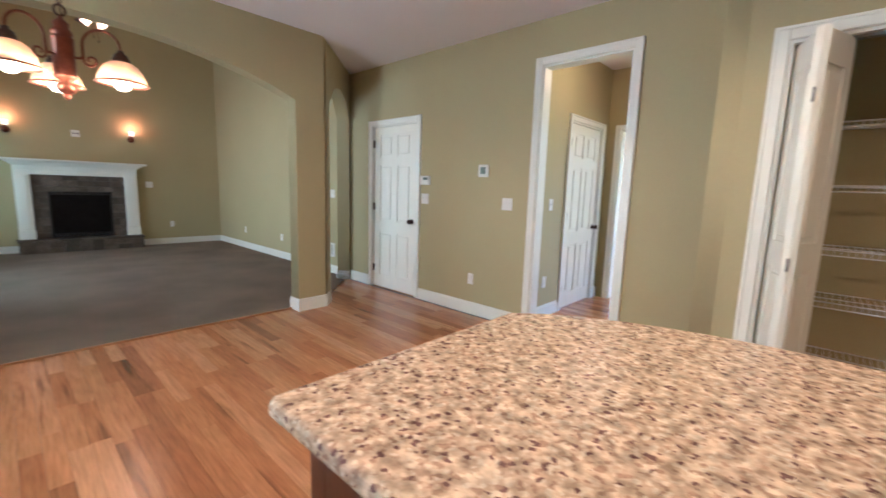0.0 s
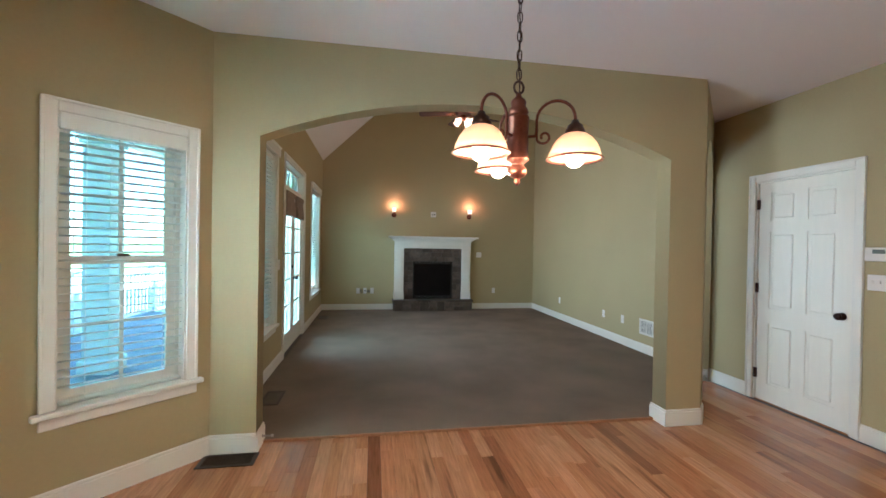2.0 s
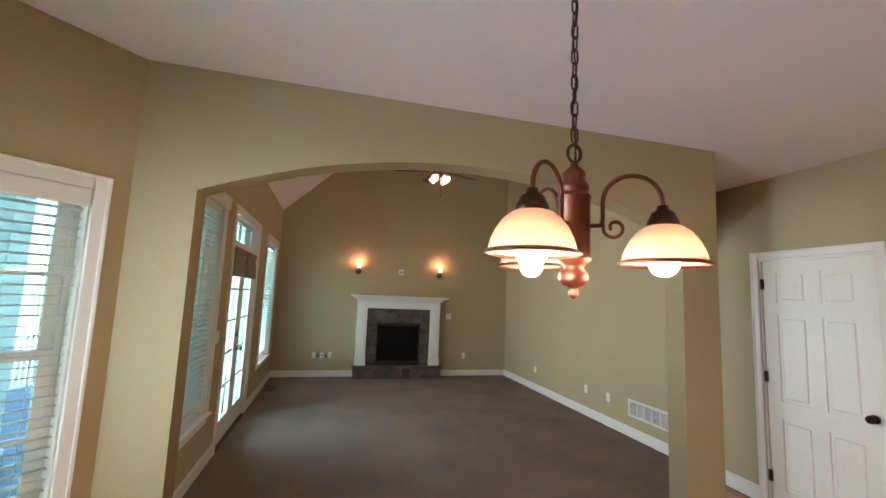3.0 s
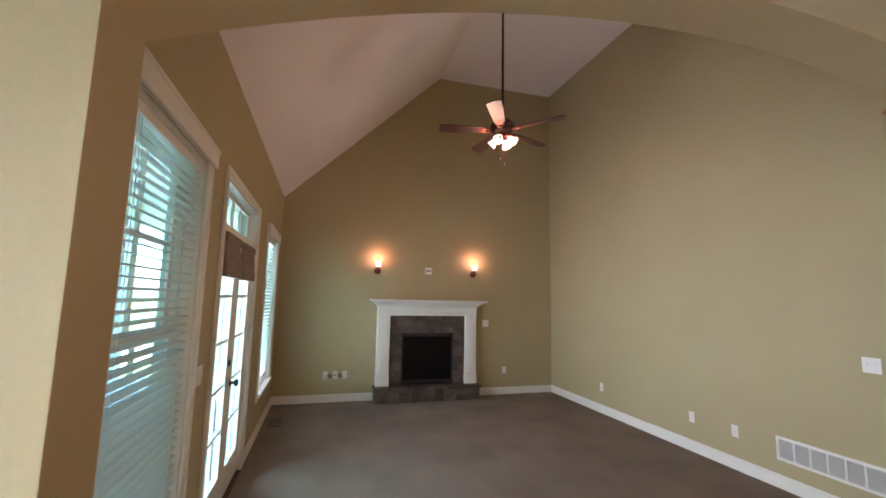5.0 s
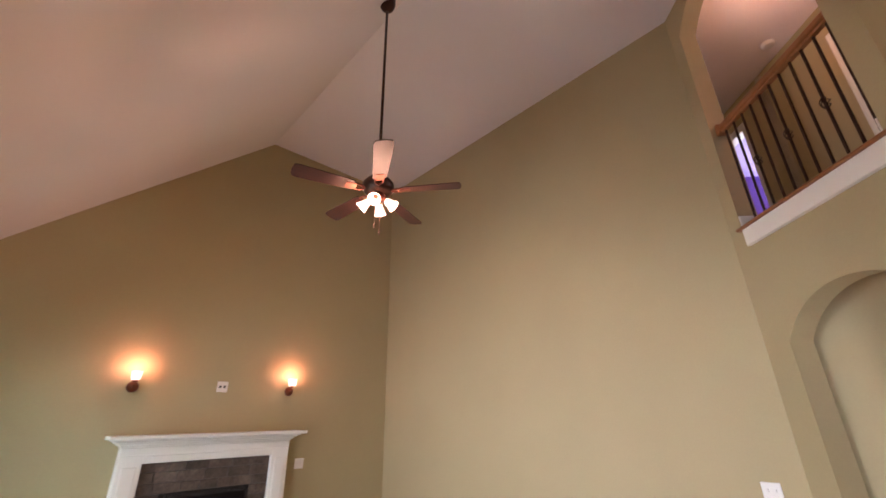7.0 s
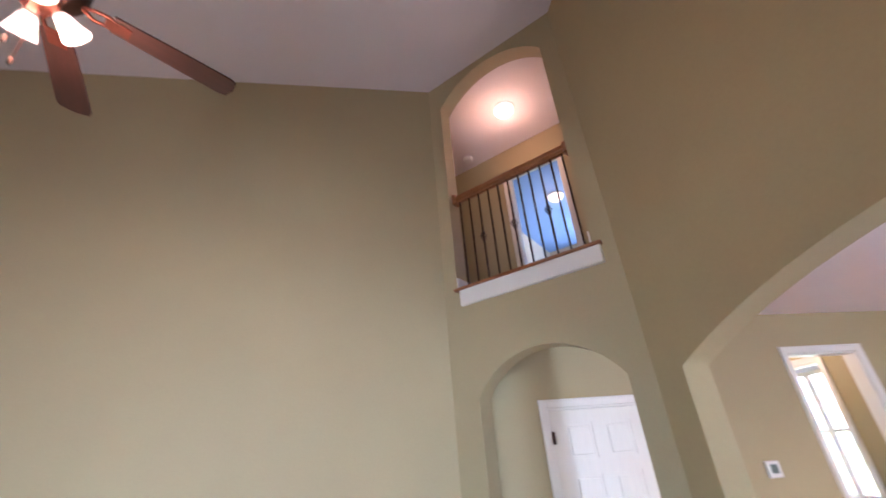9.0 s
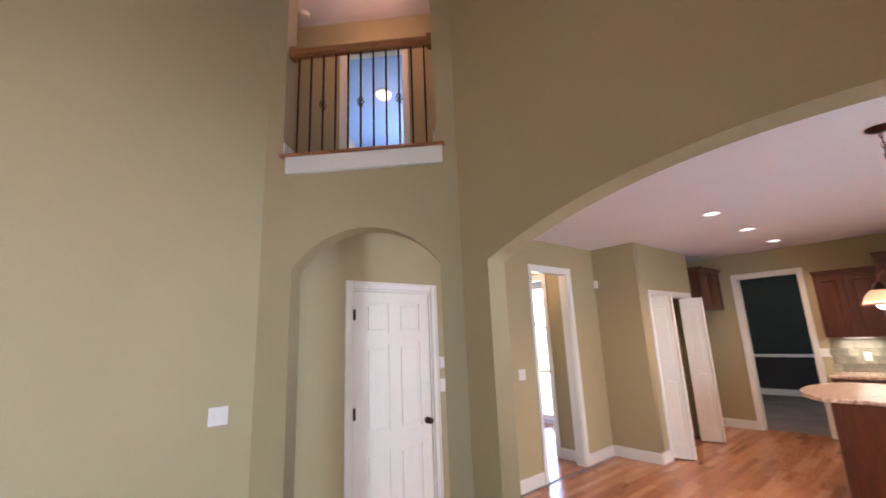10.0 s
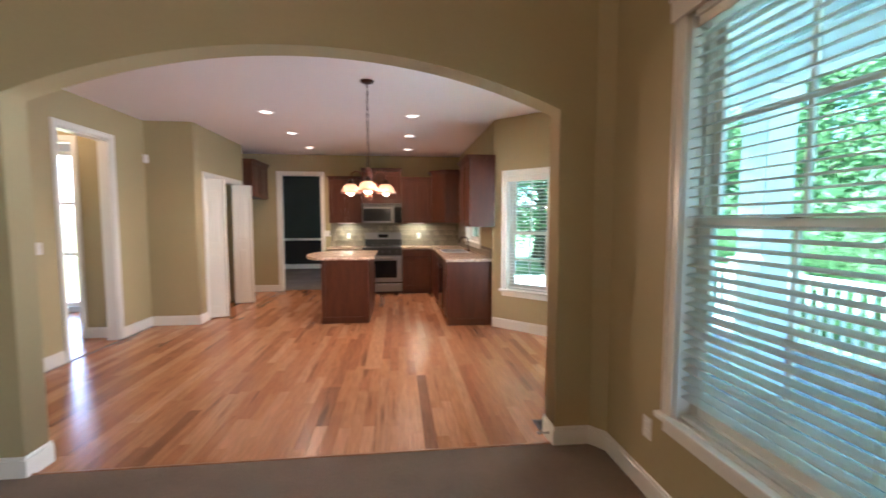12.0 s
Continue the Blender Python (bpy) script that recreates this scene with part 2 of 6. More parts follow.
def granite_material():
    m = mat("speckled_gold_granite", (0.5, 0.4, 0.27), 0.27, var=0.2, scale=14, spec=0.5)
    n, link = m.node_tree.nodes, m.node_tree.links.new
    tc = n.new("ShaderNodeTexCoord")
    vo = n.new("ShaderNodeTexVoronoi")
    vo.inputs["Scale"].default_value = 120
    link(tc.outputs["Object"], vo.inputs["Vector"])
    ramp = n.new("ShaderNodeValToRGB")
    ramp.color_ramp.interpolation = "CONSTANT"
    cols = ((0.0, (0.17, 0.09, 0.08)), (0.07, (0.38, 0.25, 0.18)), (0.2, (0.55, 0.41, 0.30)), (0.5, (0.62, 0.48, 0.36)), (0.74, (0.50, 0.36, 0.26)), (0.88, (0.68, 0.56, 0.44)))
    el = ramp.color_ramp.elements
    el[0].position, el[0].color = cols[0][0], (*cols[0][1], 1)
    el[1].position, el[1].color = cols[1][0], (*cols[1][1], 1)
    for pos, c in cols[2:]:
        e = el.new(pos)
        e.color = (*c, 1)
    sep = n.new("ShaderNodeSeparateColor")
    link(vo.outputs["Color"], sep.inputs[0])
    link(sep.outputs[0], ramp.inputs[0])
    nz = n.new("ShaderNodeTexNoise")
    nz.inputs["Scale"].default_value, nz.inputs["Detail"].default_value = 38, 4
    link(tc.outputs["Object"], nz.inputs["Vector"])
    r = n.new("ShaderNodeMapRange")
    r.inputs[1].default_value, r.inputs[2].default_value, r.inputs[3].default_value, r.inputs[4].default_value = 0.35, 0.65, 0.55, 1.25
    link(nz.outputs[0], r.inputs[0])
    sc = n.new("ShaderNodeVectorMath")
    sc.operation = "SCALE"
    link(ramp.outputs[0], sc.inputs[0]), link(r.outputs[0], sc.inputs["Scale"])
    link(sc.outputs[0], n["Principled BSDF"].inputs["Base Color"])
    return m


GRANITE = granite_material()


def floor_material(name, per_island):
    """Hickory boards: each board its own tone, with long grain, dark mineral streaks and a satin varnish."""
    m = bpy.data.materials.new(name)
    m.use_nodes = True
    n, link = m.node_tree.nodes, m.node_tree.links.new
    p = n["Principled BSDF"]
    if per_island:
        rnd = n.new("ShaderNodeNewGeometry").outputs["Random Per Island"]
    else:
        rnd = n.new("ShaderNodeObjectInfo").outputs["Random"]
    tc = n.new("ShaderNodeTexCoord")
    geo = n.new("ShaderNodeNewGeometry")
    off = n.new("ShaderNodeVectorMath")
    off.operation = "MULTIPLY_ADD"
    off.inputs[1].default_value = (1, 1, 1)
    comb = n.new("ShaderNodeCombineXYZ")
    mul = n.new("ShaderNodeMath")
    mul.operation, mul.inputs[1].default_value = "MULTIPLY", 57.0
    link(rnd, mul.inputs[0]), link(mul.outputs[0], comb.inputs[2])
    link(geo.outputs["Position"], off.inputs[0]), link(comb.outputs[0], off.inputs[2])
    mp = n.new("ShaderNodeMapping")
    mp.inputs["Scale"].default_value = (1, 0.07, 1)
    link(off.outputs[0], mp.inputs[0])
    ramp = n.new("ShaderNodeValToRGB")
    cols = ((0.0, (0.22, 0.088, 0.040)), (0.06, (0.31, 0.128, 0.058)), (0.3, (0.39, 0.168, 0.076)), (0.7, (0.46, 0.212, 0.100)), (1.0, (0.53, 0.270, 0.142)))
    el = ramp.color_ramp.elements
    el[0].position, el[0].color = cols[0][0], (*cols[0][1], 1)
    el[1].position, el[1].color = cols[-1][0], (*cols[-1][1], 1)
    for pos, c in cols[1:-1]:
        e = el.new(pos)
        e.color = (*c, 1)
    link(rnd, ramp.inputs[0])
    g = n.new("ShaderNodeTexNoise")
    g.inputs["Scale"].default_value, g.inputs["Detail"].default_value, g.inputs["Roughness"].default_value = 70, 5, 0.6
    link(mp.outputs[0], g.inputs["Vector"])
    r = n.new("ShaderNodeMapRange")
    r.inputs[1].default_value, r.inputs[2].default_value, r.inputs[3].default_value, r.inputs[4].default_value = 0.3, 0.7, 0.74, 1.16
    link(g.outputs[0], r.inputs[0])
    s = n.new("ShaderNodeTexNoise")
    s.inputs["Scale"].default_value, s.inputs["Detail"].default_value = 14, 3
    link(mp.outputs[0], s.inputs["Vector"])
    r2 = n.new("ShaderNodeMapRange")
    r2.inputs[1].default_value, r2.inputs[2].default_value, r2.inputs[3].default_value, r2.inputs[4].default_value = 0.62, 0.72, 1.0, 0.5
    link(s.outputs[0], r2.inputs[0])
    m1 = n.new("ShaderNodeMath")
    m1.operation = "MULTIPLY"
    link(r.outputs[0], m1.inputs[0]), link(r2.outputs[0], m1.inputs[1])
    sc = n.new("ShaderNodeVectorMath")
    sc.operation = "SCALE"
    link(ramp.outputs[0], sc.inputs[0]), link(m1.outputs[0], sc.inputs["Scale"])
    link(sc.outputs[0], p.inputs["Base Color"])
    wv = n.new("ShaderNodeTexNoise")
    wv.inputs["Scale"].default_value = 9
    link(tc.outputs["Object"], wv.inputs["Vector"])
    r3 = n.new("ShaderNodeMapRange")
    r3.inputs[3].default_value, r3.inputs[4].default_value = 0.18, 0.28
    link(wv.outputs[0], r3.inputs[0]), link(r3.outputs[0], p.inputs["Roughness"])
    bu = n.new("ShaderNodeBump")
    bu.inputs["Strength"].default_value, bu.inputs["Distance"].default_value = 0.012, 0.001
    link(g.outputs[0], bu.inputs["Height"]), link(bu.outputs[0], p.inputs["Normal"])
    return m


BOARD = floor_material("hickory_board", False)
BOARDS = floor_material("hickory_boards_far", True)


# ---- mesh helpers ----
def box(bm, x0, x1, y0, y1, z0, z1, bev=0.0, seg=1):
    vs = bmesh.ops.create_cube(bm, size=1.0)["verts"]
    for v in vs:
        v.co = (x0 + (v.co.x + 0.5) * (x1 - x0), y0 + (v.co.y + 0.5) * (y1 - y0), z0 + (v.co.z + 0.5) * (z1 - z0))
    if bev:
        es = list({e for v in vs for e in v.link_edges})
        bmesh.ops.bevel(bm, geom=es, offset=bev, segments=seg, affect="EDGES", profile=0.5)
    return bm


def boxes(*dims, bev=0.0, seg=1):
    bm = bmesh.new()
    for d in dims:
        box(bm, *d, bev=bev, seg=seg)
    return bm


def lathe(profile, n=24, bm=None, m=None):
    """Turns (radius, height) pairs round the z axis."""
    bm = bm or bmesh.new()
    m = m or Matrix()
    rings = []
    for r, z in profile:
        if r < 1e-5:
            rings.append([bm.verts.new(m @ Vector((0, 0, z)))])
        else:
            rings.append([bm.verts.new(m @ Vector((r * math.cos(2 * math.pi * i / n), r * math.sin(2 * math.pi * i / n), z))) for i in range(n)])
    for a, b in zip(rings, rings[1:]):
        for i in range(n):
            j = (i + 1) % n
            if len(a) == 1 and len(b) > 1:
                f = bm.faces.new((a[0], b[i], b[j]))
            elif len(b) == 1 and len(a) > 1:
                f = bm.faces.new((a[i], b[0], a[j]))
            elif len(a) > 1:
                f = bm.faces.new((a[i], b[i], b[j], a[j]))
            else:
                continue
            f.smooth = True
    return bm


def tube(points, radius, n=8, bm=None, close=False):
    """A round bar along points; radius may be a list."""
    bm = bm or bmesh.new()
    pts = [Vector(p) for p in points]
    rings = []
    up = Vector((0.13, 0.31, 0.94)).normalized()
    for i, p in enumerate(pts):
        if close:
            d = pts[(i + 1) % len(pts)] - pts[i - 1]
        else:
            d = pts[min(i + 1, len(pts) - 1)] - pts[max(i - 1, 0)]
        d.normalize()
        a = d.cross(up)
        if a.length < 0.1:
            a = d.cross(Vector((1, 0, 0)))
        a.normalize()
        b = d.cross(a)
        r = radius[i] if isinstance(radius, (list, tuple)) else radius
        rings.append([bm.verts.new(p + r * (math.cos(2 * math.pi * k / n) * a + math.sin(2 * math.pi * k / n) * b)) for k in range(n)])
    pairs = list(zip(rings, rings[1:])) + ([(rings[-1], rings[0])] if close else [])
    for a, b in pairs:
        for k in range(n):
            f = bm.faces.new((a[k], a[(k + 1) % n], b[(k + 1) % n], b[k]))
            f.smooth = True
    if not close:
        bm.faces.new(rings[0]), bm.faces.new(rings[-1][::-1])
    return bm


def prism(outline, z0, z1, bm=None):
    """A flat outline raised from z0 to z1."""
    bm = bm or bmesh.new()
    lo = [bm.verts.new((x, y, z0)) for x, y in outline]
    hi = [bm.verts.new((x, y, z1)) for x, y in outline]
    bm.faces.new(lo[::-1]), bm.faces.new(hi)
    for i in range(len(lo)):
        j = (i + 1) % len(lo)
        bm.faces.new((lo[i], lo[j], hi[j], hi[i]))
    return bm


def mesh_of(name, bm, material):
    bmesh.ops.recalc_face_normals(bm, faces=bm.faces)
    me = bpy.data.meshes.new(name)
    bm.to_mesh(me)
    bm.free()
    me.materials.append(material)
    return me


def part(name, bm, material, parent, label=""):
    ob = new(name, mesh_of(name, bm, material))
    ob.parent = parent
    return tagged(ob, label)


def thing(name, m, label, category, group="", kind=""):
    ob = new(name)
    ob.matrix_basis = m
    ob.empty_display_size = 0.05
    return tagged(ob, label, category, group, kind)


def solid(name, bm, material, label, category, kind="structure"):
    return tagged(new(name, mesh_of(name, bm, material)), label, category, kind=kind)


def pane(parent, x0, x1, y, z0, z1):
    ob = part("pane", boxes((x0, x1, y - 0.002, y + 0.002, z0, z1)), GLASS, parent, "window glass tinted with the daylight's cyan cast")
    ob.visible_shadow = False
    return ob


def arch(s0, s1, spring, top, n=24):
    """Points of a segmental arch from (s0, spring) over top to (s1, spring)."""
    w, h = (s1 - s0) / 2, top - spring
    r = (w * w + h * h) / (2 * h)
    a = math.asin(w / r)
    c = (s0 + s1) / 2
    return [(c + r * math.sin(-a + 2 * a * i / n), top - r + r * math.cos(-a + 2 * a * i / n)) for i in range(n + 1)]


def rect(s0, s1, z0, z1):
    return [(s0, z0), (s1, z0), (s1, z1), (s0, z1)]


def wall(name, p, q, outline, holes, thick, label="khaki painted plaster wall", material=None, kind="structure", depth=1):
    """A wall whose seen face runs from p to q. outline and holes are in metres along it and up; its thickness lies to the right of
    the way from p to q (depth -1: to the left)."""
    cu = bpy.data.curves.new(name, "CURVE")
    cu.dimensions, cu.fill_mode, cu.extrude = "2D", "BOTH", thick / 2
    for pts in (outline, *holes):
        sp = cu.splines.new("POLY")
        sp.points.add(len(pts) - 1)
        for pt, (s, z) in zip(sp.points, pts):
            pt.co = (s, z, 0, 1)
        sp.use_cyclic_u = True
    tmp = new(name, cu)
    me = bpy.data.meshes.new_from_object(tmp, depsgraph=None)
    bpy.data.objects.remove(tmp)
    bpy.data.curves.remove(cu)
    d = (Vector((*q, 0)) - Vector((*p, 0))).normalized()
    nrm = d.cross(Vector((0, 0, 1)))
    o = Vector((*p, 0)) + nrm * (depth * thick / 2)
    m = Matrix(((d.x, 0, nrm.x, o.x), (d.y, 0, nrm.y, o.y), (0, 1, 0, 0), (0, 0, 0, 1)))
    me.transform(m)
    me.name = name
    me.materials.clear()
    me.materials.append(material or PAINT)
    return tagged(new(name, me), label, "wall", kind=kind)


def notched(length, top, doors, z0=0.0):
    """A wall's outline with openings that stand on the floor: (s0, s1, head) or (s0, s1, spring, top) for an arch."""
    pts = [(0, z0)]
    for d in sorted(doors):
        if len(d) == 3:
            pts += [(d[0], z0), (d[0], d[2]), (d[1], d[2]), (d[1], z0)]
        else:
            pts += [(d[0], z0)] + arch(*d) + [(d[1], z0)]
    return pts + [(length, z0), (length, top), (0, top)]


# ---- the setting ----
XL, YF, YK, H, TOP = -4.63, 5.955, -6.02, 2.755, 5.5   # great room's window wall, chimney wall, kitchen's end wall, ceilings
R2 = math.sqrt(0.5)
wall("wall_arch", (XL, 0.0), (-0.9, 0.0), notched(3.655, TOP + 0.02, [(0.30, 3.345, 2.10, 2.41)]), [], 0.16,
     "khaki plaster wall with a wide segmental arch", depth=-1)
# the corner wall between arch and passage, with a low arch below and the balcony opening above
DL = 1.04 / R2
wall("wall_corner", (-1.04, 0.16), (0.0, 1.2), notched(DL, TOP, [(0.15, 1.235, 2.13, 2.42)]),
     [[(0.155, 3.0), (1.335, 3.0)] + arch(0.155, 1.335, 5.13, 5.42)[::-1]], 0.16, "khaki diagonal wall with a low arch and a balcony opening")
wall("wall_passage", (0.0, 1.2), (0.0, -3.35), notched(4.55, H + 0.2, [(0.74, 1.56, 2.045), (3.12, 3.88, 2.375)]), [], 0.12,
     "khaki kitchen wall with a door and a cased opening", depth=-1)
wall("wall_great_east", (0.0, YF), (0.0, 1.2), rect(0, YF - 1.2, 0, TOP), [], 0.12, "tall khaki great room wall", depth=-1)
wall("wall_chimney", (XL, YF), (0.0, YF), [(0, 0), (-XL, 0), (-XL, TOP), (2.46, TOP), (0, 3.12)], [], 0.15, "khaki gable wall over the fireplace", depth=-1)
GW = [(0.86, 1.77), (4.38, 5.36)]
GD = (2.26, 3.60)
wall("wall_great_west", (XL, 0.0), (XL, YF), notched(YF, 3.25, [(GD[0], GD[1], 2.40)]),
     [rect(a, b, 0.51, 2.335) for a, b in GW], 0.15, "khaki wall with windows and french doors", depth=-1)
solid("wall_corner_facet", prism([(XL, 0.16), (XL + 0.075, 0.16), (XL, 0.255)], 0.0, 3.1), PAINT, "khaki plaster facet in the corner by the arch", "wall")
# breakfast bay
BAY = [(XL + 0.01, 0.0), (-5.32, -0.69), (-5.32, -2.13), (XL + 0.01, -2.82)]
BL = math.dist(BAY[0], BAY[1])
BW = (0.15, 0.75)
BS = (0.21, 0.79)
wall("wall_bay_north", BAY[1], BAY[0], rect(0, BL, 0, H + 0.1), [rect(BL - BW[1], BL - BW[0], 0.53, 2.035)], 0.15, "khaki angled bay wall with a window", depth=-1)
wall("wall_bay_middle", BAY[2], BAY[1], rect(0, 1.44, 0, H + 0.1), [rect(0.32, 1.12, 0.53, 2.035)], 0.15, "khaki bay wall with a window", depth=-1)
wall("wall_bay_south", BAY[3], BAY[2], rect(0, BL, 0, H + 0.1), [rect(BS[0], BS[1], 0.53, 2.015)], 0.15, "khaki angled bay wall with a window", depth=-1)
SW = (-4.95, -3.75)   # the window over the sink
wall("wall_kitchen_west", (XL, YK - 0.15), (XL, -2.82), rect(0, -2.82 - YK + 0.15, 0, H + 0.1), [rect(SW[0] - YK + 0.15, SW[1] - YK + 0.15, 1.08, 2.05)], 0.15, depth=-1)
DD = (-1.81, -1.01)
wall("wall_kitchen_end", (0.12, YK), (XL, YK), notched(0.12 - XL, H + 0.1, [(0.12 - DD[1], 0.12 - DD[0], 2.355)]), [], 0.15, "khaki kitchen wall with a cased opening", depth=-1)
PX, PY0, PY1 = -0.62, -3.35, -5.12   # pantry closet
wall("wall_pantry_side", (0.0, PY0), (PX, PY0), rect(0, -PX, 0, H + 0.05), [], 0.11, depth=-1)
wall("wall_pantry_front", (PX, PY0 - 0.11), (PX, PY1), notched(-PY1 + PY0 - 0.11, H + 0.05, [(0.17, 1.50, 2.06)]), [], 0.11, "khaki closet wall with bifold doors", depth=-1)
wall("wall_pantry_end", (PX + 0.11, PY1), (0.12, PY1), rect(0, 0.12 - PX - 0.11, 0, H + 0.05), [], 0.10, depth=-1)
wall("wall_pantry_back", (0.0, PY0 - 0.11), (0.0, YK), rect(0, PY0 - 0.11 - YK, 0, H + 0.1), [], 0.12, depth=-1)
# hall behind the cased opening, and the front room that it leads to
wall("wall_hall_north", (0.12, -1.80), (1.93, -1.80), notched(1.81, H + 0.1, [(0.73, 1.51, 2.045)]), [], 0.12, depth=-1)
wall("wall_hall_end", (1.81, -1.80), (1.81, -2.92), notched(1.12, H + 0.1, [(0.16, 0.98, 2.045)]), [], 0.12, depth=-1)
wall("wall_hall_south", (1.81, -2.80), (0.12, -2.80), notched(1.69, H + 0.1, [(0.35, 1.32, 2.375)]), [], 0.12, depth=-1)
wall("wall_front_east", (4.6, 0.6), (4.6, -5.6), rect(0, 6.2, 0, H + 0.1), [rect(2.1, 2.9, 0.5, 2.1), rect(4.2, 5.6, 0.3, 2.3)], 0.15, "pale wall with tall windows", FRONTW, depth=-1)
# Opening made wide and set near to send more daylight into the hall.
wall("wall_front_south", (4.6, -4.4), (0.12, -4.4), rect(0, 4.48, 0, H + 0.1), [rect(0.8, 4.1, 0.08, 2.5)], 0.15, "pale wall with a wide window", FRONTW, depth=-1)
wall("wall_front_north", (1.93, 0.6), (4.6, 0.6), rect(0, 2.67, 0, H + 0.1), [], 0.12, material=FRONTW, depth=-1)
wall("wall_closet_back", (1.93, -0.6), (0.12, -0.6), rect(0, 1.81, 0, H + 0.1), [], 0.1, depth=1)
wall("wall_front_west", (1.93, -1.8), (1.93, 0.6), rect(0, 2.4, 0, H + 0.1), [], 0.1, material=FRONTW, depth=-1)
# dining room behind the kitchen
YD = -10.0
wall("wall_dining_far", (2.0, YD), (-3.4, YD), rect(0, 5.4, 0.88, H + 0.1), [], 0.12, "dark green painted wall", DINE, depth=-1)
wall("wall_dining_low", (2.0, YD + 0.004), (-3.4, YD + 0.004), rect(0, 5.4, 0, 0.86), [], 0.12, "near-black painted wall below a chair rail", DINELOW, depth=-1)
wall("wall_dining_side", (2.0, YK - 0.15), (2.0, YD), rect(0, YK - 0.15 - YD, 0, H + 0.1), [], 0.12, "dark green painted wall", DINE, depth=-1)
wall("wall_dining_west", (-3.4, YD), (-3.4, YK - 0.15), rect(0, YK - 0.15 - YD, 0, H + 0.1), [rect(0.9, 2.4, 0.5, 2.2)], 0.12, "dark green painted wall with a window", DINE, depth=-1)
solid("trim_chair_rail", boxes((-3.4, 2.0, YD, YD + 0.035, 0.845, 0.91), bev=0.008), TRIM, "white chair rail", "trim")
solid("baseboard_dining", boxes((-3.4, 2.0, YD + 0.004, YD + 0.024, 0, 0.14), bev=0.004), TRIM, "white baseboard", "baseboard")
solid("floor_dining", boxes((-3.6, 2.2, YD - 0.2, YK - 0.1, -0.12, 0.006)), CARPET, "grey-taupe carpet in the dining room", "floor")
solid("ceiling_dining", boxes((-3.6, 2.2, YD - 0.2, YK - 0.1, H, H + 0.12)), CEIL, "white painted ceiling", "ceiling")

# ceilings
bm = boxes((-5.6, 0.06, YK - 0.15, 0.0, H, H + 0.12))
prism([(-0.985, 0.0), (0.06, 0.0), (0.06, 1.045)], H, H + 0.12, bm)
solid("ceiling_kitchen", bm, CEIL, "white painted flat kitchen ceiling", "ceiling")
solid("ceiling_front", boxes((0.06, 4.8, -5.8, 0.8, H, H + 0.12)), CEIL, "white painted ceiling", "ceiling")
bm = bmesh.new()
prof = [(XL - 0.2, 2.927), (-2.17, TOP), (0.0, TOP), (0.0, TOP + 0.2), (-2.25, TOP + 0.2), (XL - 0.2, 3.2)]
lo = [bm.verts.new((x, 0.0, z)) for x, z in prof]
hi = [bm.verts.new((x, YF + 0.2, z)) for x, z in prof]
bm.faces.new(lo), bm.faces.new(hi[::-1])
for i in range(len(prof)):
    bm.faces.new((lo[i], lo[i - 1], hi[i - 1], hi[i]))
solid("ceiling_great", bm, CEIL, "white vaulted great room ceiling, sloping to the windows", "ceiling")

# floors
solid("floor_great", prism([(XL, 0.14), (-0.96, 0.14), (-0.96, 0.135), (0.0, 1.10), (0.0, YF), (XL, YF)], -0.1, 0.012), CARPET, "taupe cut-pile carpet", "floor")
floor = solid("floor", prism([(XL, 0.14), (-0.96, 0.14), (0.06, 1.16), (0.06, -0.6), (4.6, -0.6), (4.6, -5.6), (0.06, -5.6), (0.06, YK - 0.15), (XL, YK - 0.15), (XL, -2.82), (-5.45, -2.2), (-5.45, -0.62), (XL, 0.0)], -0.12, -0.006),
              GROUT, "hickory board floor", "floor")
solid("trim_carpet_edge", boxes((-4.33, -1.285, 0.128, 0.15, -0.01, 0.016), bev=0.004), OAK, "oak reducer strip at the carpet", "trim")

# loft: floor, walls, ceiling, in a frame turned by 45 degrees (u along the balcony, v away from the great room)
def uv(u, v):
    return (u * R2 + v * R2, u * R2 - v * R2)


V0, V1 = 0.65, 4.2
solid("floor_loft", prism([(-1.0, 0.06), (0.06, 1.13), (0.06, 2.3), (3.3, 2.3), (4.5, 1.2), uv(3.6, V1), uv(-1.3, V1), (-1.0, -1.3)], H + 0.125, 3.0), CARPET, "loft floor", "floor")
solid("ceiling_loft", prism([(-1.03, 0.03), (0.03, 1.2), (0.03, 2.4), (3.4, 2.4), (4.9, 1.2), uv(3.7, V1 + 0.2), uv(-1.4, V1 + 0.2), (-1.1, -1.4)], TOP + 0.004, TOP + 0.15), CEIL, "white loft ceiling", "ceiling")
wall("wall_loft_back", uv(4.0, V0), uv(-1.3, V0), notched(5.3, TOP + 0.05, [(0.95, 1.87, 5.08), (3.27, 3.98, 5.08)], 3.0), [], 0.12, "khaki loft wall with two doorways", depth=-1)
wall("wall_loft_north", (0.12, 2.2), (3.3, 2.2), rect(0, 3.18, 2.9, TOP + 0.05), [], 0.1, depth=-1)
wall("wall_loft_west", (-0.98, 0.1), (-0.98, -1.3), rect(0, 1.40, 2.9, TOP + 0.05), [], 0.1, depth=1)
wall("wall_loft_south", (-0.98, -1.2), (0.6, -1.2), rect(0, 1.5, 2.9, TOP + 0.05), [], 0.1, depth=1)
wall("wall_upper_far_blue", uv(1.62, V1), uv(-1.3, V1), rect(0, 2.92, 3.0, TOP), [rect(1.1, 1.8, 3.8, 4.8)], 0.12, "cream bedroom wall with a window", CREAM, depth=-1)
wall("wall_upper_far_lilac", uv(4.0, V1), uv(1.62, V1), rect(0, 2.38, 3.0, TOP), [], 0.12, "deep purple bedroom wall", PURPLE, depth=-1)
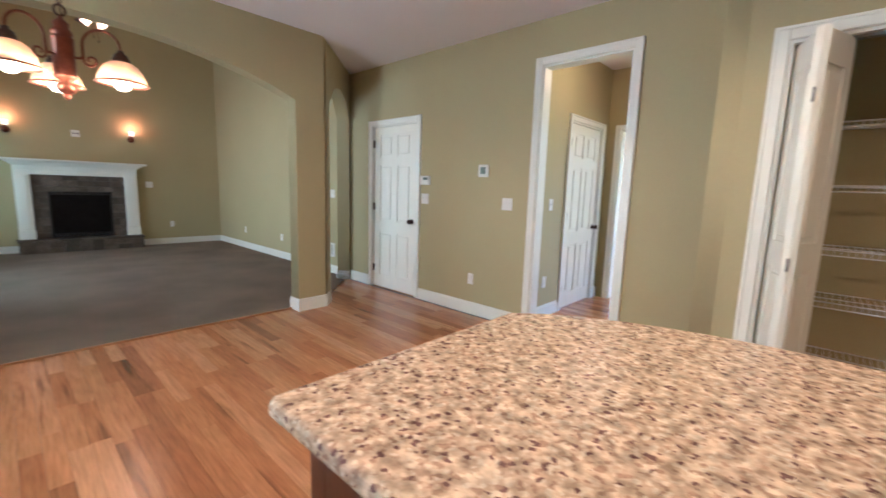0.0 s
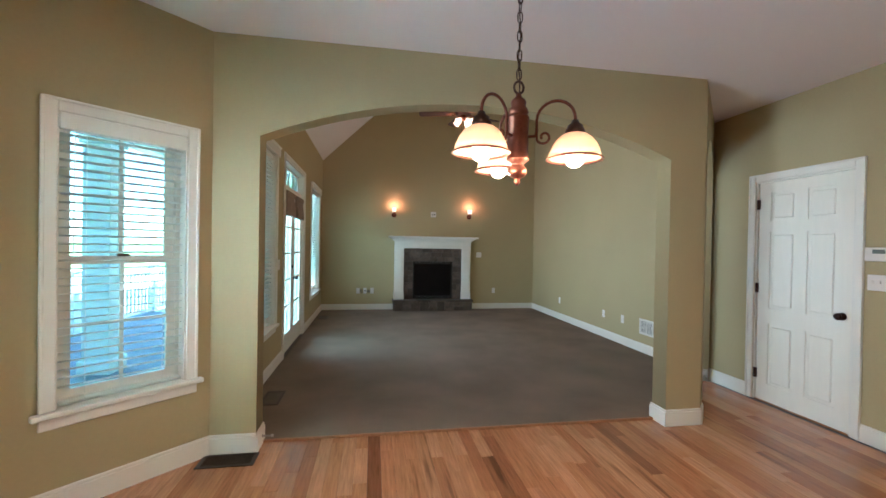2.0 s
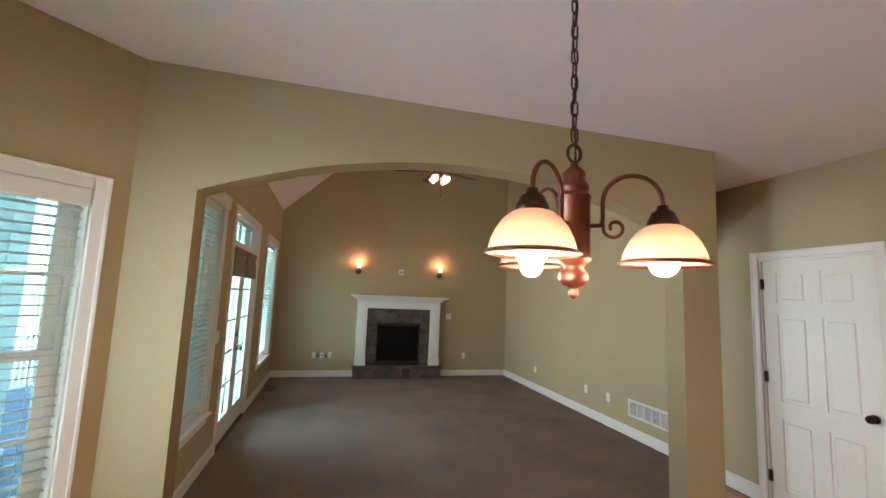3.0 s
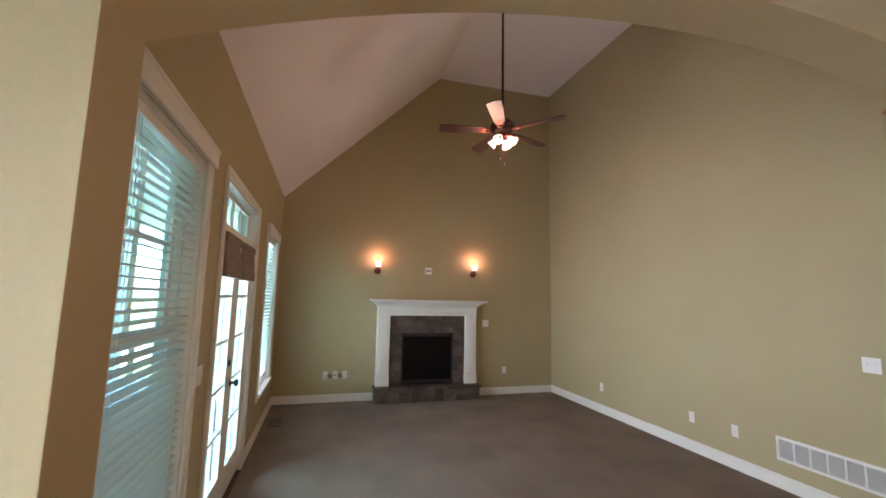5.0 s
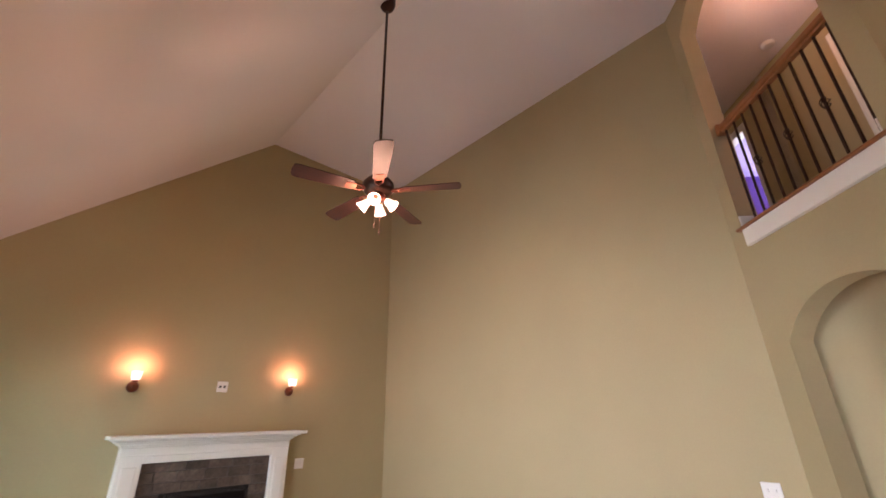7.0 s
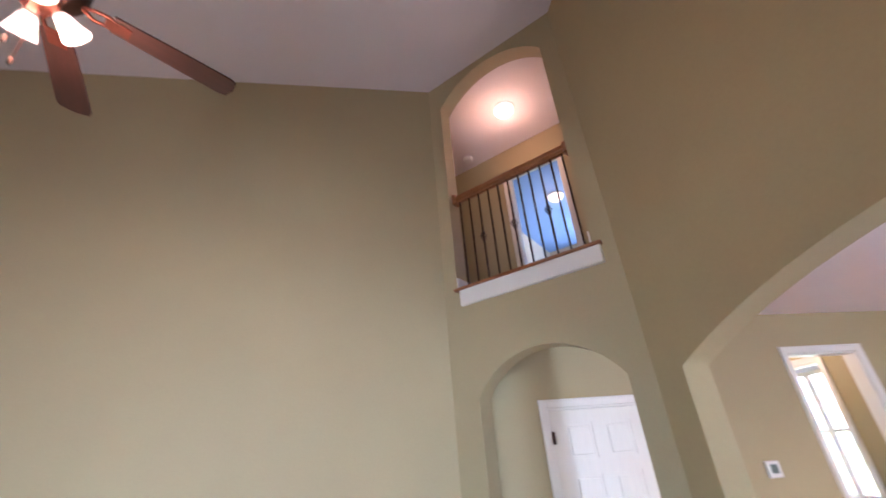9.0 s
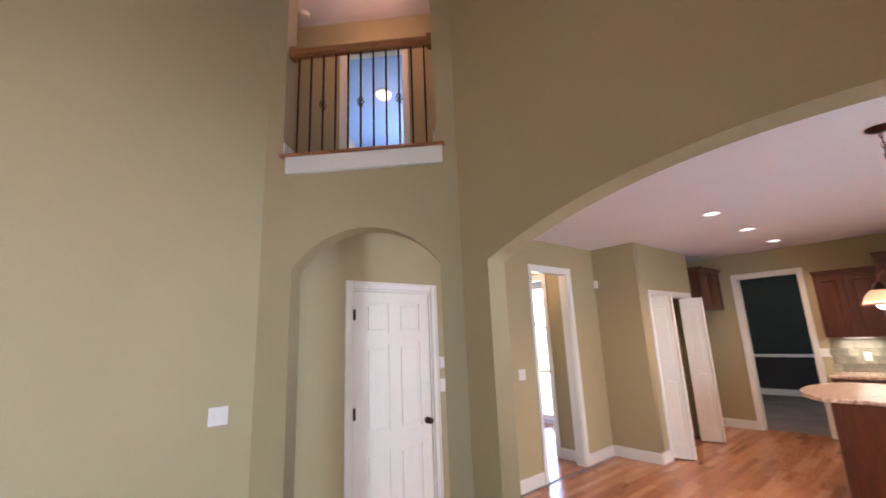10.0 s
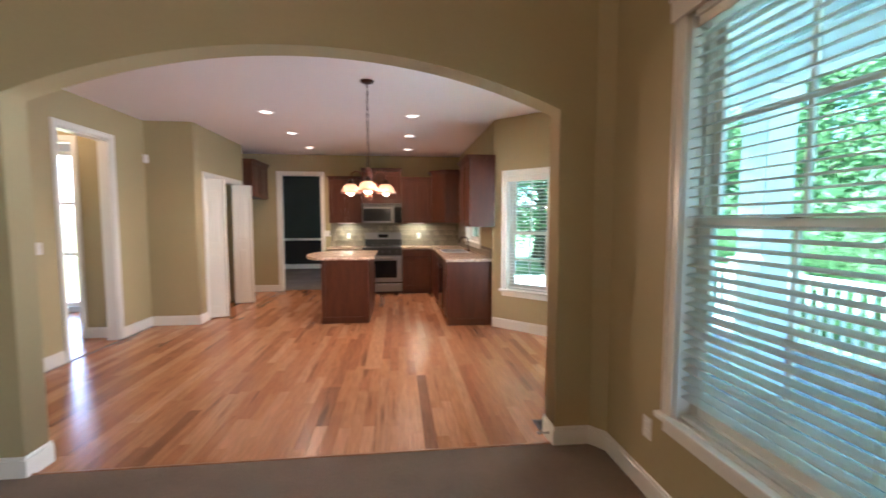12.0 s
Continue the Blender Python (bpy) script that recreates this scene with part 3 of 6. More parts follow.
wall("wall_upper_divide", uv(1.62, V0), uv(1.62, V1), rect(0, V1 - V0, 3.0, TOP), [], 0.1, "cream partition", CREAM, depth=-1)
wall("wall_upper_end", uv(4.0, V1), uv(4.0, V0), rect(0, V1 - V0, 3.0, TOP), [rect(1.3, 2.0, 3.75, 4.75)], 0.1, "deep purple bedroom wall with a window", PURPLE, depth=1)
wall("wall_upper_start", uv(-1.3, V0), uv(-1.3, V1), rect(0, V1 - V0, 3.0, TOP), [], 0.1, "cream bedroom wall", CREAM, depth=1)

solid("ceiling_blue_bedroom", prism([uv(-1.3, V0 + 0.12), uv(-1.3, V1), uv(1.62, V1), uv(1.62, V0 + 0.12)], TOP - 0.004, TOP + 0.002), PALEBLUE, "pale blue bedroom ceiling", "ceiling")
solid("ceiling_lilac_bedroom", prism([uv(1.72, V0 + 0.12), uv(1.72, V1), uv(4.0, V1), uv(4.0, V0 + 0.12)], TOP - 0.004, TOP + 0.002), LILAC, "bedroom ceiling with the purple walls' light in its colour", "ceiling")
# white cladding outside
def clad(name, p, q, outline, holes):
    d = (Vector((*q, 0)) - Vector((*p, 0))).normalized()
    o = -d.cross(Vector((0, 0, 1))) * 0.152
    wall(name, (p[0] + o.x, p[1] + o.y), (q[0] + o.x, q[1] + o.y), outline, holes, 0.02, "white lap siding outside", SIDING, depth=-1)


clad("siding_bay_north", BAY[1], BAY[0], rect(0, BL - 0.05, -0.6, H + 0.1), [rect(BL - BW[1], BL - BW[0], 0.53, 2.035)])
clad("siding_bay_middle", BAY[2], BAY[1], rect(0, 1.44, -0.6, H + 0.1), [rect(0.32, 1.12, 0.53, 2.035)])
clad("siding_bay_south", BAY[3], BAY[2], rect(0.05, BL, -0.6, H + 0.1), [rect(BS[0], BS[1], 0.53, 2.015)])
clad("siding_great", (XL, 0.2), (XL, YF + 0.2), notched(YF, 3.0, [(GD[0] - 0.2, GD[1] - 0.2, 2.40)], -0.0), [rect(a - 0.2, b - 0.2, 0.51, 2.335) for a, b in GW])

# ---- doors, casings, baseboards ----
def casing_bm(w, h, wide=0.062, proud=0.018, deep=0.12, sill=False):
    """Jambs and moulded casing round an opening 0..w, 0..h in a wall whose face is y = 0."""
    bm = bmesh.new()
    for x0, x1 in ((-wide, 0.0), (w, w + wide)):
        box(bm, x0, x1, 0.0, proud, 0.0, h + wide, bev=0.005)
    box(bm, 0.0, w, 0.0, proud - 0.0015, h, h + wide, bev=0.005)
    for x0, x1 in ((-wide, -wide + 0.014), (w + wide - 0.014, w + wide)):
        box(bm, x0 - 0.002, x1 + 0.002, 0.001, proud + 0.006, 0.0, h + wide + 0.002, bev=0.003)
    box(bm, -wide + 0.012, w + wide - 0.012, 0.001, proud + 0.0055, h + wide - 0.014, h + wide + 0.0015, bev=0.003)
    for x0, x1 in ((0.0, 0.016), (w - 0.016, w)):
        box(bm, x0, x1, -deep, 0.001, 0.0, h)
    box(bm, 0.016, w - 0.016, -deep, 0.001, h - 0.016, h)
    return bm


def panel_bm(w, h, t=0.036, rows=((0.16, 0.72, 2), (0.86, 1.56, 2), (1.66, 1.92, 2)), side=0.11):
    """A moulded panel door, front face y = 0, panels raised inside sunk fields."""
    bm = bmesh.new()
    box(bm, 0, w, -t, -0.008, 0, h, bev=0.001)
    zs = [0.0]
    for z0, z1, n in rows:
        zs += [z0, z1]
    zs.append(h)
    for i in range(0, len(zs), 2):
        box(bm, 0, w, -0.008, 0, zs[i], zs[i + 1])
    for z0, z1, n in rows:
        gap = side * 0.9
        pw = (w - 2 * side - (n - 1) * gap) / n
        box(bm, 0, side, -0.008, 0, z0, z1)
        box(bm, w - side, w, -0.008, 0, z0, z1)
        for k in range(n - 1):
            x = side + (k + 1) * pw + k * gap
            box(bm, x, x + gap, -0.008, 0, z0, z1)
        for k in range(n):
            x = side + k * (pw + gap)
            box(bm, x + 0.026, x + pw - 0.026, -0.012, -0.001, z0 + 0.026, z1 - 0.026, bev=0.008)
    return bm


def knob(parent, x, z, material=BRONZE):
    m = pose(x, 0.0, z, -90, 0, 0)
    part("knob", lathe([(0, 0), (0.03, 0.0), (0.03, 0.006), (0.012, 0.01), (0.011, 0.028), (0.022, 0.034), (0.028, 0.046), (0.024, 0.058), (0, 0.064)], 18, m=m), material, parent, "dark bronze door knob")


def hinge(parent, x, z, y=0.002):
    bm = tube([(x, y, z - 0.045), (x, y, z + 0.045)], 0.0075, 8)
    box(bm, x - 0.016, x + 0.016, y - 0.01, y - 0.001, z - 0.044, z + 0.044)
    part("hinge", bm, BRONZE, parent, "dark bronze hinge")


def panel_door(name, m, w, h, label, hinge_at_end=True, deep=0.12):
    d = thing(name, m, label, "door", kind="structure")
    part("casing", casing_bm(w, h, deep=deep), TRIM, d)
    slab = part("slab", panel_bm(w - 0.04, h - 0.03), DOORW, d)
    slab.location = (0.02, -0.012, 0.01)
    knob(d, 0.075, 0.90)
    for z in (0.25, 1.05, 1.83):
        hinge(d, w - 0.018, z)
    part("threshold", boxes((0.016, w - 0.016, -deep, -0.004, -0.002, 0.009)), OAK, d, "dark oak threshold")
    return d


def cased_opening(name, m, w, h, label, deep=0.12):
    d = thing(name, m, label, "trim", kind="structure")
    part("casing", casing_bm(w, h, deep=deep), TRIM, d)
    return d


panel_door("door_1", pose(0, -0.36, 0, 0, 0, 90), 0.82, 2.045, "closed white six-panel door with dark bronze knob")
panel_door("door_2", pose(1.63, -1.80, 0, 0, 0, 180), 0.78, 2.045, "closed white six-panel hall door")
cased_opening("trim_opening_hall", pose(0, -2.68, 0, 0, 0, 90), 0.76, 2.375, "white cased opening to the hall")
cased_opening("trim_opening_dining", pose(DD[1], YK, 0, 0, 0, 0) @ pose(DD[0] - DD[1], 0, 0), DD[1] - DD[0], 2.355, "white cased opening to the dining room", 0.15)
cased_opening("trim_opening_end", pose(1.81, -2.78, 0, 0, 0, 90), 0.82, 2.045, "white cased doorway at the hall end")
cased_opening("trim_opening_front", pose(0.49, -2.80, 0, 0, 0, 0), 0.97, 2.375, "white cased opening to the front room")
PO = (-4.96, -3.63)
cased_opening("trim_pantry", pose(PX, PO[0], 0, 0, 0, 90), PO[1] - PO[0], 2.06, "white casing round the pantry", 0.11)
for k, (u0, u1) in enumerate(((2.13, 3.05), (0.02, 0.73))):
    cased_opening("trim_loft_door", Matrix.Translation((*uv(u0, V0), 3.0)) @ pose(0, 0, 0, 0, 0, 45), u1 - u0, 2.08, "white cased loft doorway")


def baseboard(name, p, q, gaps=()):
    """A moulded board along the wall's foot, on the left of the way from p to q."""
    L = math.dist(p, q)
    cuts = [0.0] + [c for g in sorted(gaps) for c in g] + [L]
    ang = math.degrees(math.atan2(q[1] - p[1], q[0] - p[0]))
    bm = bmesh.new()
    for a, b in zip(cuts[::2], cuts[1::2]):
        if b - a > 0.01:
            box(bm, a, b, 0.0, 0.015, 0.0, 0.108)
            box(bm, a, b, 0.0, 0.010, 0.108, 0.13, bev=0.004)
    bm.transform(pose(*p, 0.0, 0, 0, ang))
    return solid(name, bm, TRIM, "white moulded baseboard", "baseboard")


baseboard("baseboard_passage", (0, -3.35), (0, 1.2), [(0.608, 1.492), (2.928, 3.872)])
baseboard("baseboard_east", (0, 1.2), (0, YF))
baseboard("baseboard_chimney", (0, YF), (XL, YF), [(1.43, 3.15)])
baseboard("baseboard_west", (XL, YF), (XL, 0.255), [(YF - GD[1] - 0.065, YF - GD[0] + 0.065)])
baseboard("baseboard_facet", (XL, 0.255), (XL + 0.075, 0.16))
baseboard("baseboard_arch_back", (XL + 0.075, 0.16), (-4.33, 0.16))
baseboard("baseboard_arch_back_east", (-1.285, 0.16), (-1.04, 0.16))
baseboard("baseboard_jamb_west", (-4.33, 0.175), (-4.33, -0.015))
baseboard("baseboard_jamb_east", (-1.285, -0.015), (-1.285, 0.175))
baseboard("baseboard_arch_front", (-4.33, 0.0), (XL, 0.0))
baseboard("baseboard_column", (-0.975, 0.0), (-1.285, 0.0))
baseboard("baseboard_corner", (-1.04, 0.16), (0, 1.2), [(0.15, 1.235)])
dj = Vector((R2, R2))
for nm, s, out in (("baseboard_corner_jamb", 0.15, 1), ("baseboard_corner_jamb_north", 1.235, -1)):
    a = Vector((-1.04, 0.16)) + dj * s
    b = a + Vector((R2, -R2)) * 0.16
    baseboard(nm, tuple(b if out > 0 else a), tuple(a if out > 0 else b)) if out < 0 else baseboard(nm, tuple(a), tuple(b))
baseboard("baseboard_corner_back", (-0.975 + 0.105, 0.105), (-0.975, 0.0))
baseboard("baseboard_bay_north", BAY[0], BAY[1])
baseboard("baseboard_bay_middle", BAY[1], BAY[2])
baseboard("baseboard_bay_south", BAY[2], BAY[3])
baseboard("baseboard_pantry_side", (PX, PY0), (0, PY0))
baseboard("baseboard_pantry_front", (PX, PY1), (PX, PY0), [(PO[0] - PY1 - 0.062, PO[1] - PY1 + 0.062)])
baseboard("baseboard_end", (-2.0, YK), (0, YK), [(DD[0] + 2.0 - 0.062, DD[1] + 2.0 + 0.062)])
baseboard("baseboard_hall_north", (1.81, -1.80), (0.12, -1.80), [(0.118, 1.022)])
baseboard("baseboard_hall_south", (0.12, -2.80), (0.43, -2.80))


# ---- windows and blinds ----
def double_hung(name, m, w, z0, z1, label, deep=0.15, lights=True):
    """A sash window: opening 0..w, z0..z1, wall face y = 0, room towards +y."""
    d = thing(name, m, label, "window", kind="structure")
    cw = 0.065
    bm = bmesh.new()
    for x0, x1 in ((-cw, 0), (w, w + cw)):
        box(bm, x0, x1, 0, 0.018, z0, z1 + cw, bev=0.005)
        box(bm, (x0 if x0 < 0 else x1 - 0.014) - 0.001, (x0 + 0.014 if x0 < 0 else x1) + 0.001, 0.001, 0.026, z0, z1 + cw, bev=0.003)
    box(bm, 0, w, 0, 0.0165, z1, z1 + cw, bev=0.004)
    box(bm, -cw + 0.013, w + cw - 0.013, 0.001, 0.0255, z1 + cw - 0.014, z1 + cw + 0.001, bev=0.003)
    part("casing", bm, TRIM, d)
    part("window_sill", boxes((-cw - 0.03, w + cw + 0.03, 0.0, 0.045, z0 - 0.028, z0), (0, w, -deep + 0.02, 0.002, z0 - 0.026, z0 + 0.002), bev=0.004), TRIM, d)
    part("apron", boxes((-cw, w + cw, 0, 0.016, z0 - 0.09, z0 - 0.028), bev=0.004), TRIM, d)
    part("window_frame", boxes((0, 0.03, -deep, -0.075, z0, z1), (w - 0.03, w, -deep, -0.075, z0, z1), (0, 0.008, -0.075, 0.001, z0, z1), (w - 0.008, w, -0.075, 0.001, z0, z1), (0.03, w - 0.03, -deep, 0.001, z1 - 0.025, z1),
                               (0.03, w - 0.03, -deep, -0.06, z0, z0 + 0.03)), TRIM, d)
    zm = (z0 + z1) / 2
    for nm, a, b, y in (("upper_sash", zm - 0.02, z1 - 0.025, -0.125), ("lower_sash", z0 + 0.03, zm + 0.02, -0.095)):
        bm = boxes((0.03, 0.075, y - 0.014, y + 0.014, a, b), (w - 0.075, w - 0.03, y - 0.014, y + 0.014, a, b),
                   (0.075, w - 0.075, y - 0.014, y + 0.014, a, a + 0.042), (0.075, w - 0.075, y - 0.014, y + 0.014, b - 0.042, b))
        if lights:
            box(bm, w / 2 - 0.009, w / 2 + 0.009, y - 0.009, y + 0.009, a + 0.042, b - 0.042)
            box(bm, 0.075, w - 0.075, y - 0.0085, y + 0.0085, (a + b) / 2 - 0.009, (a + b) / 2 + 0.009)
        s = part(nm, bm, TRIM, d)
        pane(s, 0.07, w - 0.07, y, a + 0.03, b - 0.03)
    part("sash_lock", boxes((w / 2 - 0.03, w / 2 + 0.03, -0.081, -0.062, zm + 0.02, zm + 0.034), bev=0.004), BRONZE, d)
    return d


def blind(m, w, z0, z1, label, tilt=14, group="window blinds", over=False):
    """A faux-wood blind with a valance, separate slats, a bottom rail and its cords."""
    d = thing("window_blind", m, label, "blind", group)
    if over:
        bm = boxes((-0.075, w + 0.075, 0.028, 0.042, z1 - 0.01, z1 + 0.095), (-0.075, -0.063, 0.0, 0.028, z1 - 0.01, z1 + 0.095), (w + 0.063, w + 0.075, 0.0, 0.028, z1 - 0.01, z1 + 0.095), bev=0.003)
        box(bm, -0.083, w + 0.083, 0.02, 0.05, z1 + 0.08, z1 + 0.098, bev=0.005)
        part("valance", bm, TRIM, d, "white moulded valance")
    else:
        part("valance", boxes((0.004, w - 0.004, -0.012, 0.022, z1 - 0.085, z1 - 0.002), bev=0.006), TRIM, d)
    part("headrail", boxes((0.035, w - 0.035, -0.07, -0.014, z1 - 0.07, z1 - 0.027)), TRIM, d)
    n = int((z1 - z0 - 0.13) / 0.0435)
    bm = bmesh.new()
    prof = [(-0.025, 0.0), (-0.012, 0.0032), (0.012, 0.0032), (0.025, 0.0), (0.025, -0.0025), (0.012, 0.0007), (-0.012, 0.0007), (-0.025, -0.0025)]
    ends = [[bm.verts.new((x, y, z)) for y, z in prof] for x in (0.012, w - 0.012)]
    bm.faces.new(ends[0]), bm.faces.new(ends[1][::-1])
    for i in range(8):
        bm.faces.new((ends[0][i], ends[0][i - 1], ends[1][i - 1], ends[1][i]))
    me = mesh_of("slat", bm, SLATM)
    for k in range(n):
        s = new("slat", me)
        s.parent = d
        s.matrix_basis = pose(0, -0.042, z1 - 0.10 - k * 0.0435, tilt + random.uniform(-2, 2), 0, 0)
    part("bottom_rail", boxes((0.014, w - 0.014, -0.066, -0.018, z0 + 0.008, z0 + 0.026), bev=0.005), SLATM, d)
    for x in (0.12, w - 0.12):
        part("ladder_cord", tube([(x, -0.016, z1 - 0.08), (x, -0.016, z0 + 0.02)], 0.0016, 5), SLATM, d)
    part("lift_cord", tube([(w - 0.07, -0.008, z1 - 0.08), (w - 0.068, -0.006, z1 - 0.7)], 0.002, 5), SLATM, d)
    return d


for k, (a, b) in enumerate(GW):
    m = pose(XL, b, 0, 0, 0, -90)
    double_hung(f"window_{k + 1}", m, b - a, 0.51, 2.335, "white double-hung window in the great room")
    blind(m, b - a, 0.51, 2.335, "white faux-wood blind with open slats", -12, over=True)
mN = Matrix.Translation((BAY[0][0] - R2 * BW[0], BAY[0][1] - R2 * BW[0], 0)) @ pose(0, 0, 0, 0, 0, 225)
double_hung("window_3", mN, BW[1] - BW[0], 0.53, 2.035, "white double-hung bay window")
blind(mN, BW[1] - BW[0], 0.53, 2.035, "white faux-wood blind in the bay", 6)
mM = pose(-5.32, -2.13 + 1.12, 0, 0, 0, -90)
double_hung("window_4", mM, 0.80, 0.53, 2.035, "white double-hung bay window")
blind(mM, 0.80, 0.53, 2.035, "white faux-wood blind in the bay", 6)
mS = Matrix.Translation((BAY[3][0] - R2 * BS[1], BAY[3][1] + R2 * BS[1], 0)) @ pose(0, 0, 0, 0, 0, -45)
double_hung("window_5", mS, BS[1] - BS[0], 0.53, 2.015, "white double-hung bay window")
blind(mS, BS[1] - BS[0], 0.53, 2.015, "white faux-wood blind in the bay", 4)
double_hung("window_6", pose(XL, SW[1], 0, 0, 0, -90), SW[1] - SW[0], 1.08, 2.05, "white window over the kitchen sink")


def french_doors():
    w, h, head = GD[1] - GD[0], 2.40, 2.06
    d = thing("french_door", pose(XL, GD[1], 0, 0, 0, -90), "white glazed french doors under a transom with fabric shades", "door", kind="structure")
    part("casing", casing_bm(w, h, deep=0.15), TRIM, d)
    part("transom_bar", boxes((0.016, w - 0.016, -0.13, -0.02, head, head + 0.05), bev=0.004), TRIM, d)
    tr = part("transom_sash", boxes((0.016, 0.06, -0.11, -0.07, head + 0.05, h - 0.016), (w - 0.06, w - 0.016, -0.11, -0.07, head + 0.05, h - 0.016),
                                    (0.06, w - 0.06, -0.11, -0.07, head + 0.05, head + 0.08), (0.06, w - 0.06, -0.11, -0.07, h - 0.046, h - 0.016),
                                    (w / 2 - 0.011, w / 2 + 0.011, -0.1, -0.08, head + 0.08, h - 0.046),
                                    (w / 4 - 0.007, w / 4 + 0.011, -0.1, -0.08, head + 0.08, h - 0.046),
                                    (w * 0.75 - 0.011, w * 0.75 + 0.007, -0.1, -0.08, head + 0.08, h - 0.046)), TRIM, d)
    pane(tr, 0.05, w - 0.05, -0.09, head + 0.07, h - 0.03)
    lw = (w - 0.038) / 2
    for k in range(2):
        x = 0.017 + k * (lw + 0.004)
        bm = boxes((x, x + 0.11, -0.065, -0.02, 0.01, head - 0.004), (x + lw - 0.11, x + lw, -0.065, -0.02, 0.01, head - 0.004),
                   (x + 0.11, x + lw - 0.11, -0.065, -0.02, 0.01, 0.25), (x + 0.11, x + lw - 0.11, -0.065, -0.02, head - 0.13, head - 0.004), bev=0.002)
        for i in range(1, 5):
            z = 0.25 + i * (head - 0.38) / 5
            box(bm, x + 0.11, x + lw - 0.11, -0.056, -0.03, z - 0.011, z + 0.011)
        box(bm, x + lw / 2 - 0.011, x + lw / 2 + 0.011, -0.0555, -0.0305, 0.25, head - 0.13)
        lf = part("leaf", bm, TRIM, d)
        pane(lf, x + 0.1, x + lw - 0.1, -0.043, 0.24, head - 0.12)
        bm = bmesh.new()
        for i in range(4):
            z = 1.73 + 0.065 * i
            box(bm, x + 0.07, x + lw - 0.07, -0.016, 0.028 - 0.006 * i, z, z + 0.085, bev=0.012, seg=2)
        box(bm, x + 0.07, x + lw - 0.07, -0.016, 0.02, 1.98, 2.04, bev=0.006)
        part("roman_shade", bm, FABRIC, d, "gathered taupe fabric shade")
    knob(d, w / 2 + 0.06, 0.93, BLACKM)
    part("deadbolt", lathe([(0, 0), (0.026, 0), (0.024, 0.014), (0, 0.016)], 16, m=pose(w / 2 + 0.06, -0.02, 1.08, -90, 0, 0)), BLACKM, d)
    part("threshold", boxes((0.016, w - 0.016, -0.15, 0.02, 0.0, 0.022), bev=0.004), BRONZE, d)


french_doors()


# ---- great room ----
def fireplace():
    f = thing("fireplace", pose(-2.31, YF, 0, 0, 0, 180), "white wooden fireplace mantel round a slate-tiled firebox", "fireplace")
    # local x across, y into the room
    for s in (-1, 1):
        x0, x1 = sorted((s * 0.625, s * 0.82))
        bm = boxes((x0, x1, 0.005, 0.15, 0.24, 1.40), bev=0.004)
        box(bm, x0 + 0.04, x1 - 0.04, 0.15, 0.162, 0.42, 1.30, bev=0.005)
        box(bm, x0 - 0.008, x1 + 0.008, 0.005, 0.165, 0.24, 0.40, bev=0.006)
        part("pilaster", bm, TRIM, f)
    bm = boxes((-0.625, 0.625, 0.005, 0.148, 1.325, 1.44), (-0.82, 0.82, 0.005, 0.152, 1.40, 1.47), bev=0.004)
    box(bm, -0.55, 0.55, 0.148, 0.158, 1.345, 1.39, bev=0.004)
    part("frieze", bm, TRIM, f)
    bm = bmesh.new()
    for i, (z, o) in enumerate(((1.47, 0.012), (1.49, 0.035), (1.51, 0.065), (1.53, 0.095))):
        box(bm, -0.82 - o, 0.82 + o, 0.005, 0.152 + o, z, z + 0.021, bev=0.006)
    part("cornice", bm, TRIM, f)
    part("mantel_shelf", boxes((-0.95, 0.95, 0.005, 0.34, 1.545, 1.578), bev=0.008, seg=2), TRIM, f, "white mantel shelf")
    su = part("surround", boxes((-0.625, -0.425, 0.005, 0.1, 0.24, 1.325), (0.425, 0.625, 0.005, 0.1, 0.24, 1.325), (-0.425, 0.425, 0.005, 0.1, 1.045, 1.325)), GROUT, f)
    rnd = random.Random(4)

    def tile(x0, x1, z0, z1, y=0.1, flat=False):
        bm = boxes((x0 + 0.003, x1 - 0.003, y - 0.01, y + rnd.uniform(0.006, 0.016), z0 + 0.003, z1 - 0.003), bev=0.004)
        part("tile", bm, SLATE, su)
    for s in (0, 1):
        z = 0.24
        odd = s
        while z < 1.04:
            hgt = min(rnd.choice((0.10, 0.13, 0.15)), 1.045 - z)
            if 1.045 - z - hgt < 0.05:
                hgt = 1.045 - z
            x0 = -0.625 if s == 0 else 0.425
            if odd % 2:
                tile(x0, x0 + 0.2, z, z + hgt)
            else:
                c = rnd.uniform(0.07, 0.13)
                tile(x0, x0 + c, z, z + hgt), tile(x0 + c, x0 + 0.2, z, z + hgt)
            z += hgt
            odd += 1
    for z0, z1 in ((1.045, 1.14), (1.14, 1.24), (1.24, 1.325)):
        x = -0.625
        while x < 0.62:
            c = min(rnd.uniform(0.14, 0.27), 0.625 - x)
            if 0.625 - x - c < 0.07:
                c = 0.625 - x
            tile(x, x + c, z0, z1)
            x += c
    part("firebox", boxes((-0.425, -0.40, -0.002, 0.112, 0.25, 1.045), (0.40, 0.425, -0.002, 0.112, 0.25, 1.045), (-0.40, 0.40, -0.002, 0.112, 0.99, 1.045),
                          (-0.40, 0.40, -0.002, 0.112, 0.25, 0.32), (-0.40, 0.40, -0.002, 0.012, 0.32, 0.99)), SOOT, f, "black gas firebox")
    for zl in (0.262, 1.0):
        part("louvre", boxes(*[(-0.38, 0.38, 0.1, 0.118, zl + i * 0.0078, zl + 0.004 + i * 0.0078) for i in range(6)]), BLACKM, f)
    ob = part("fire_glass", boxes((-0.40, 0.40, 0.085, 0.09, 0.32, 0.99)), FIREGLASS, f, "dark fire glass")
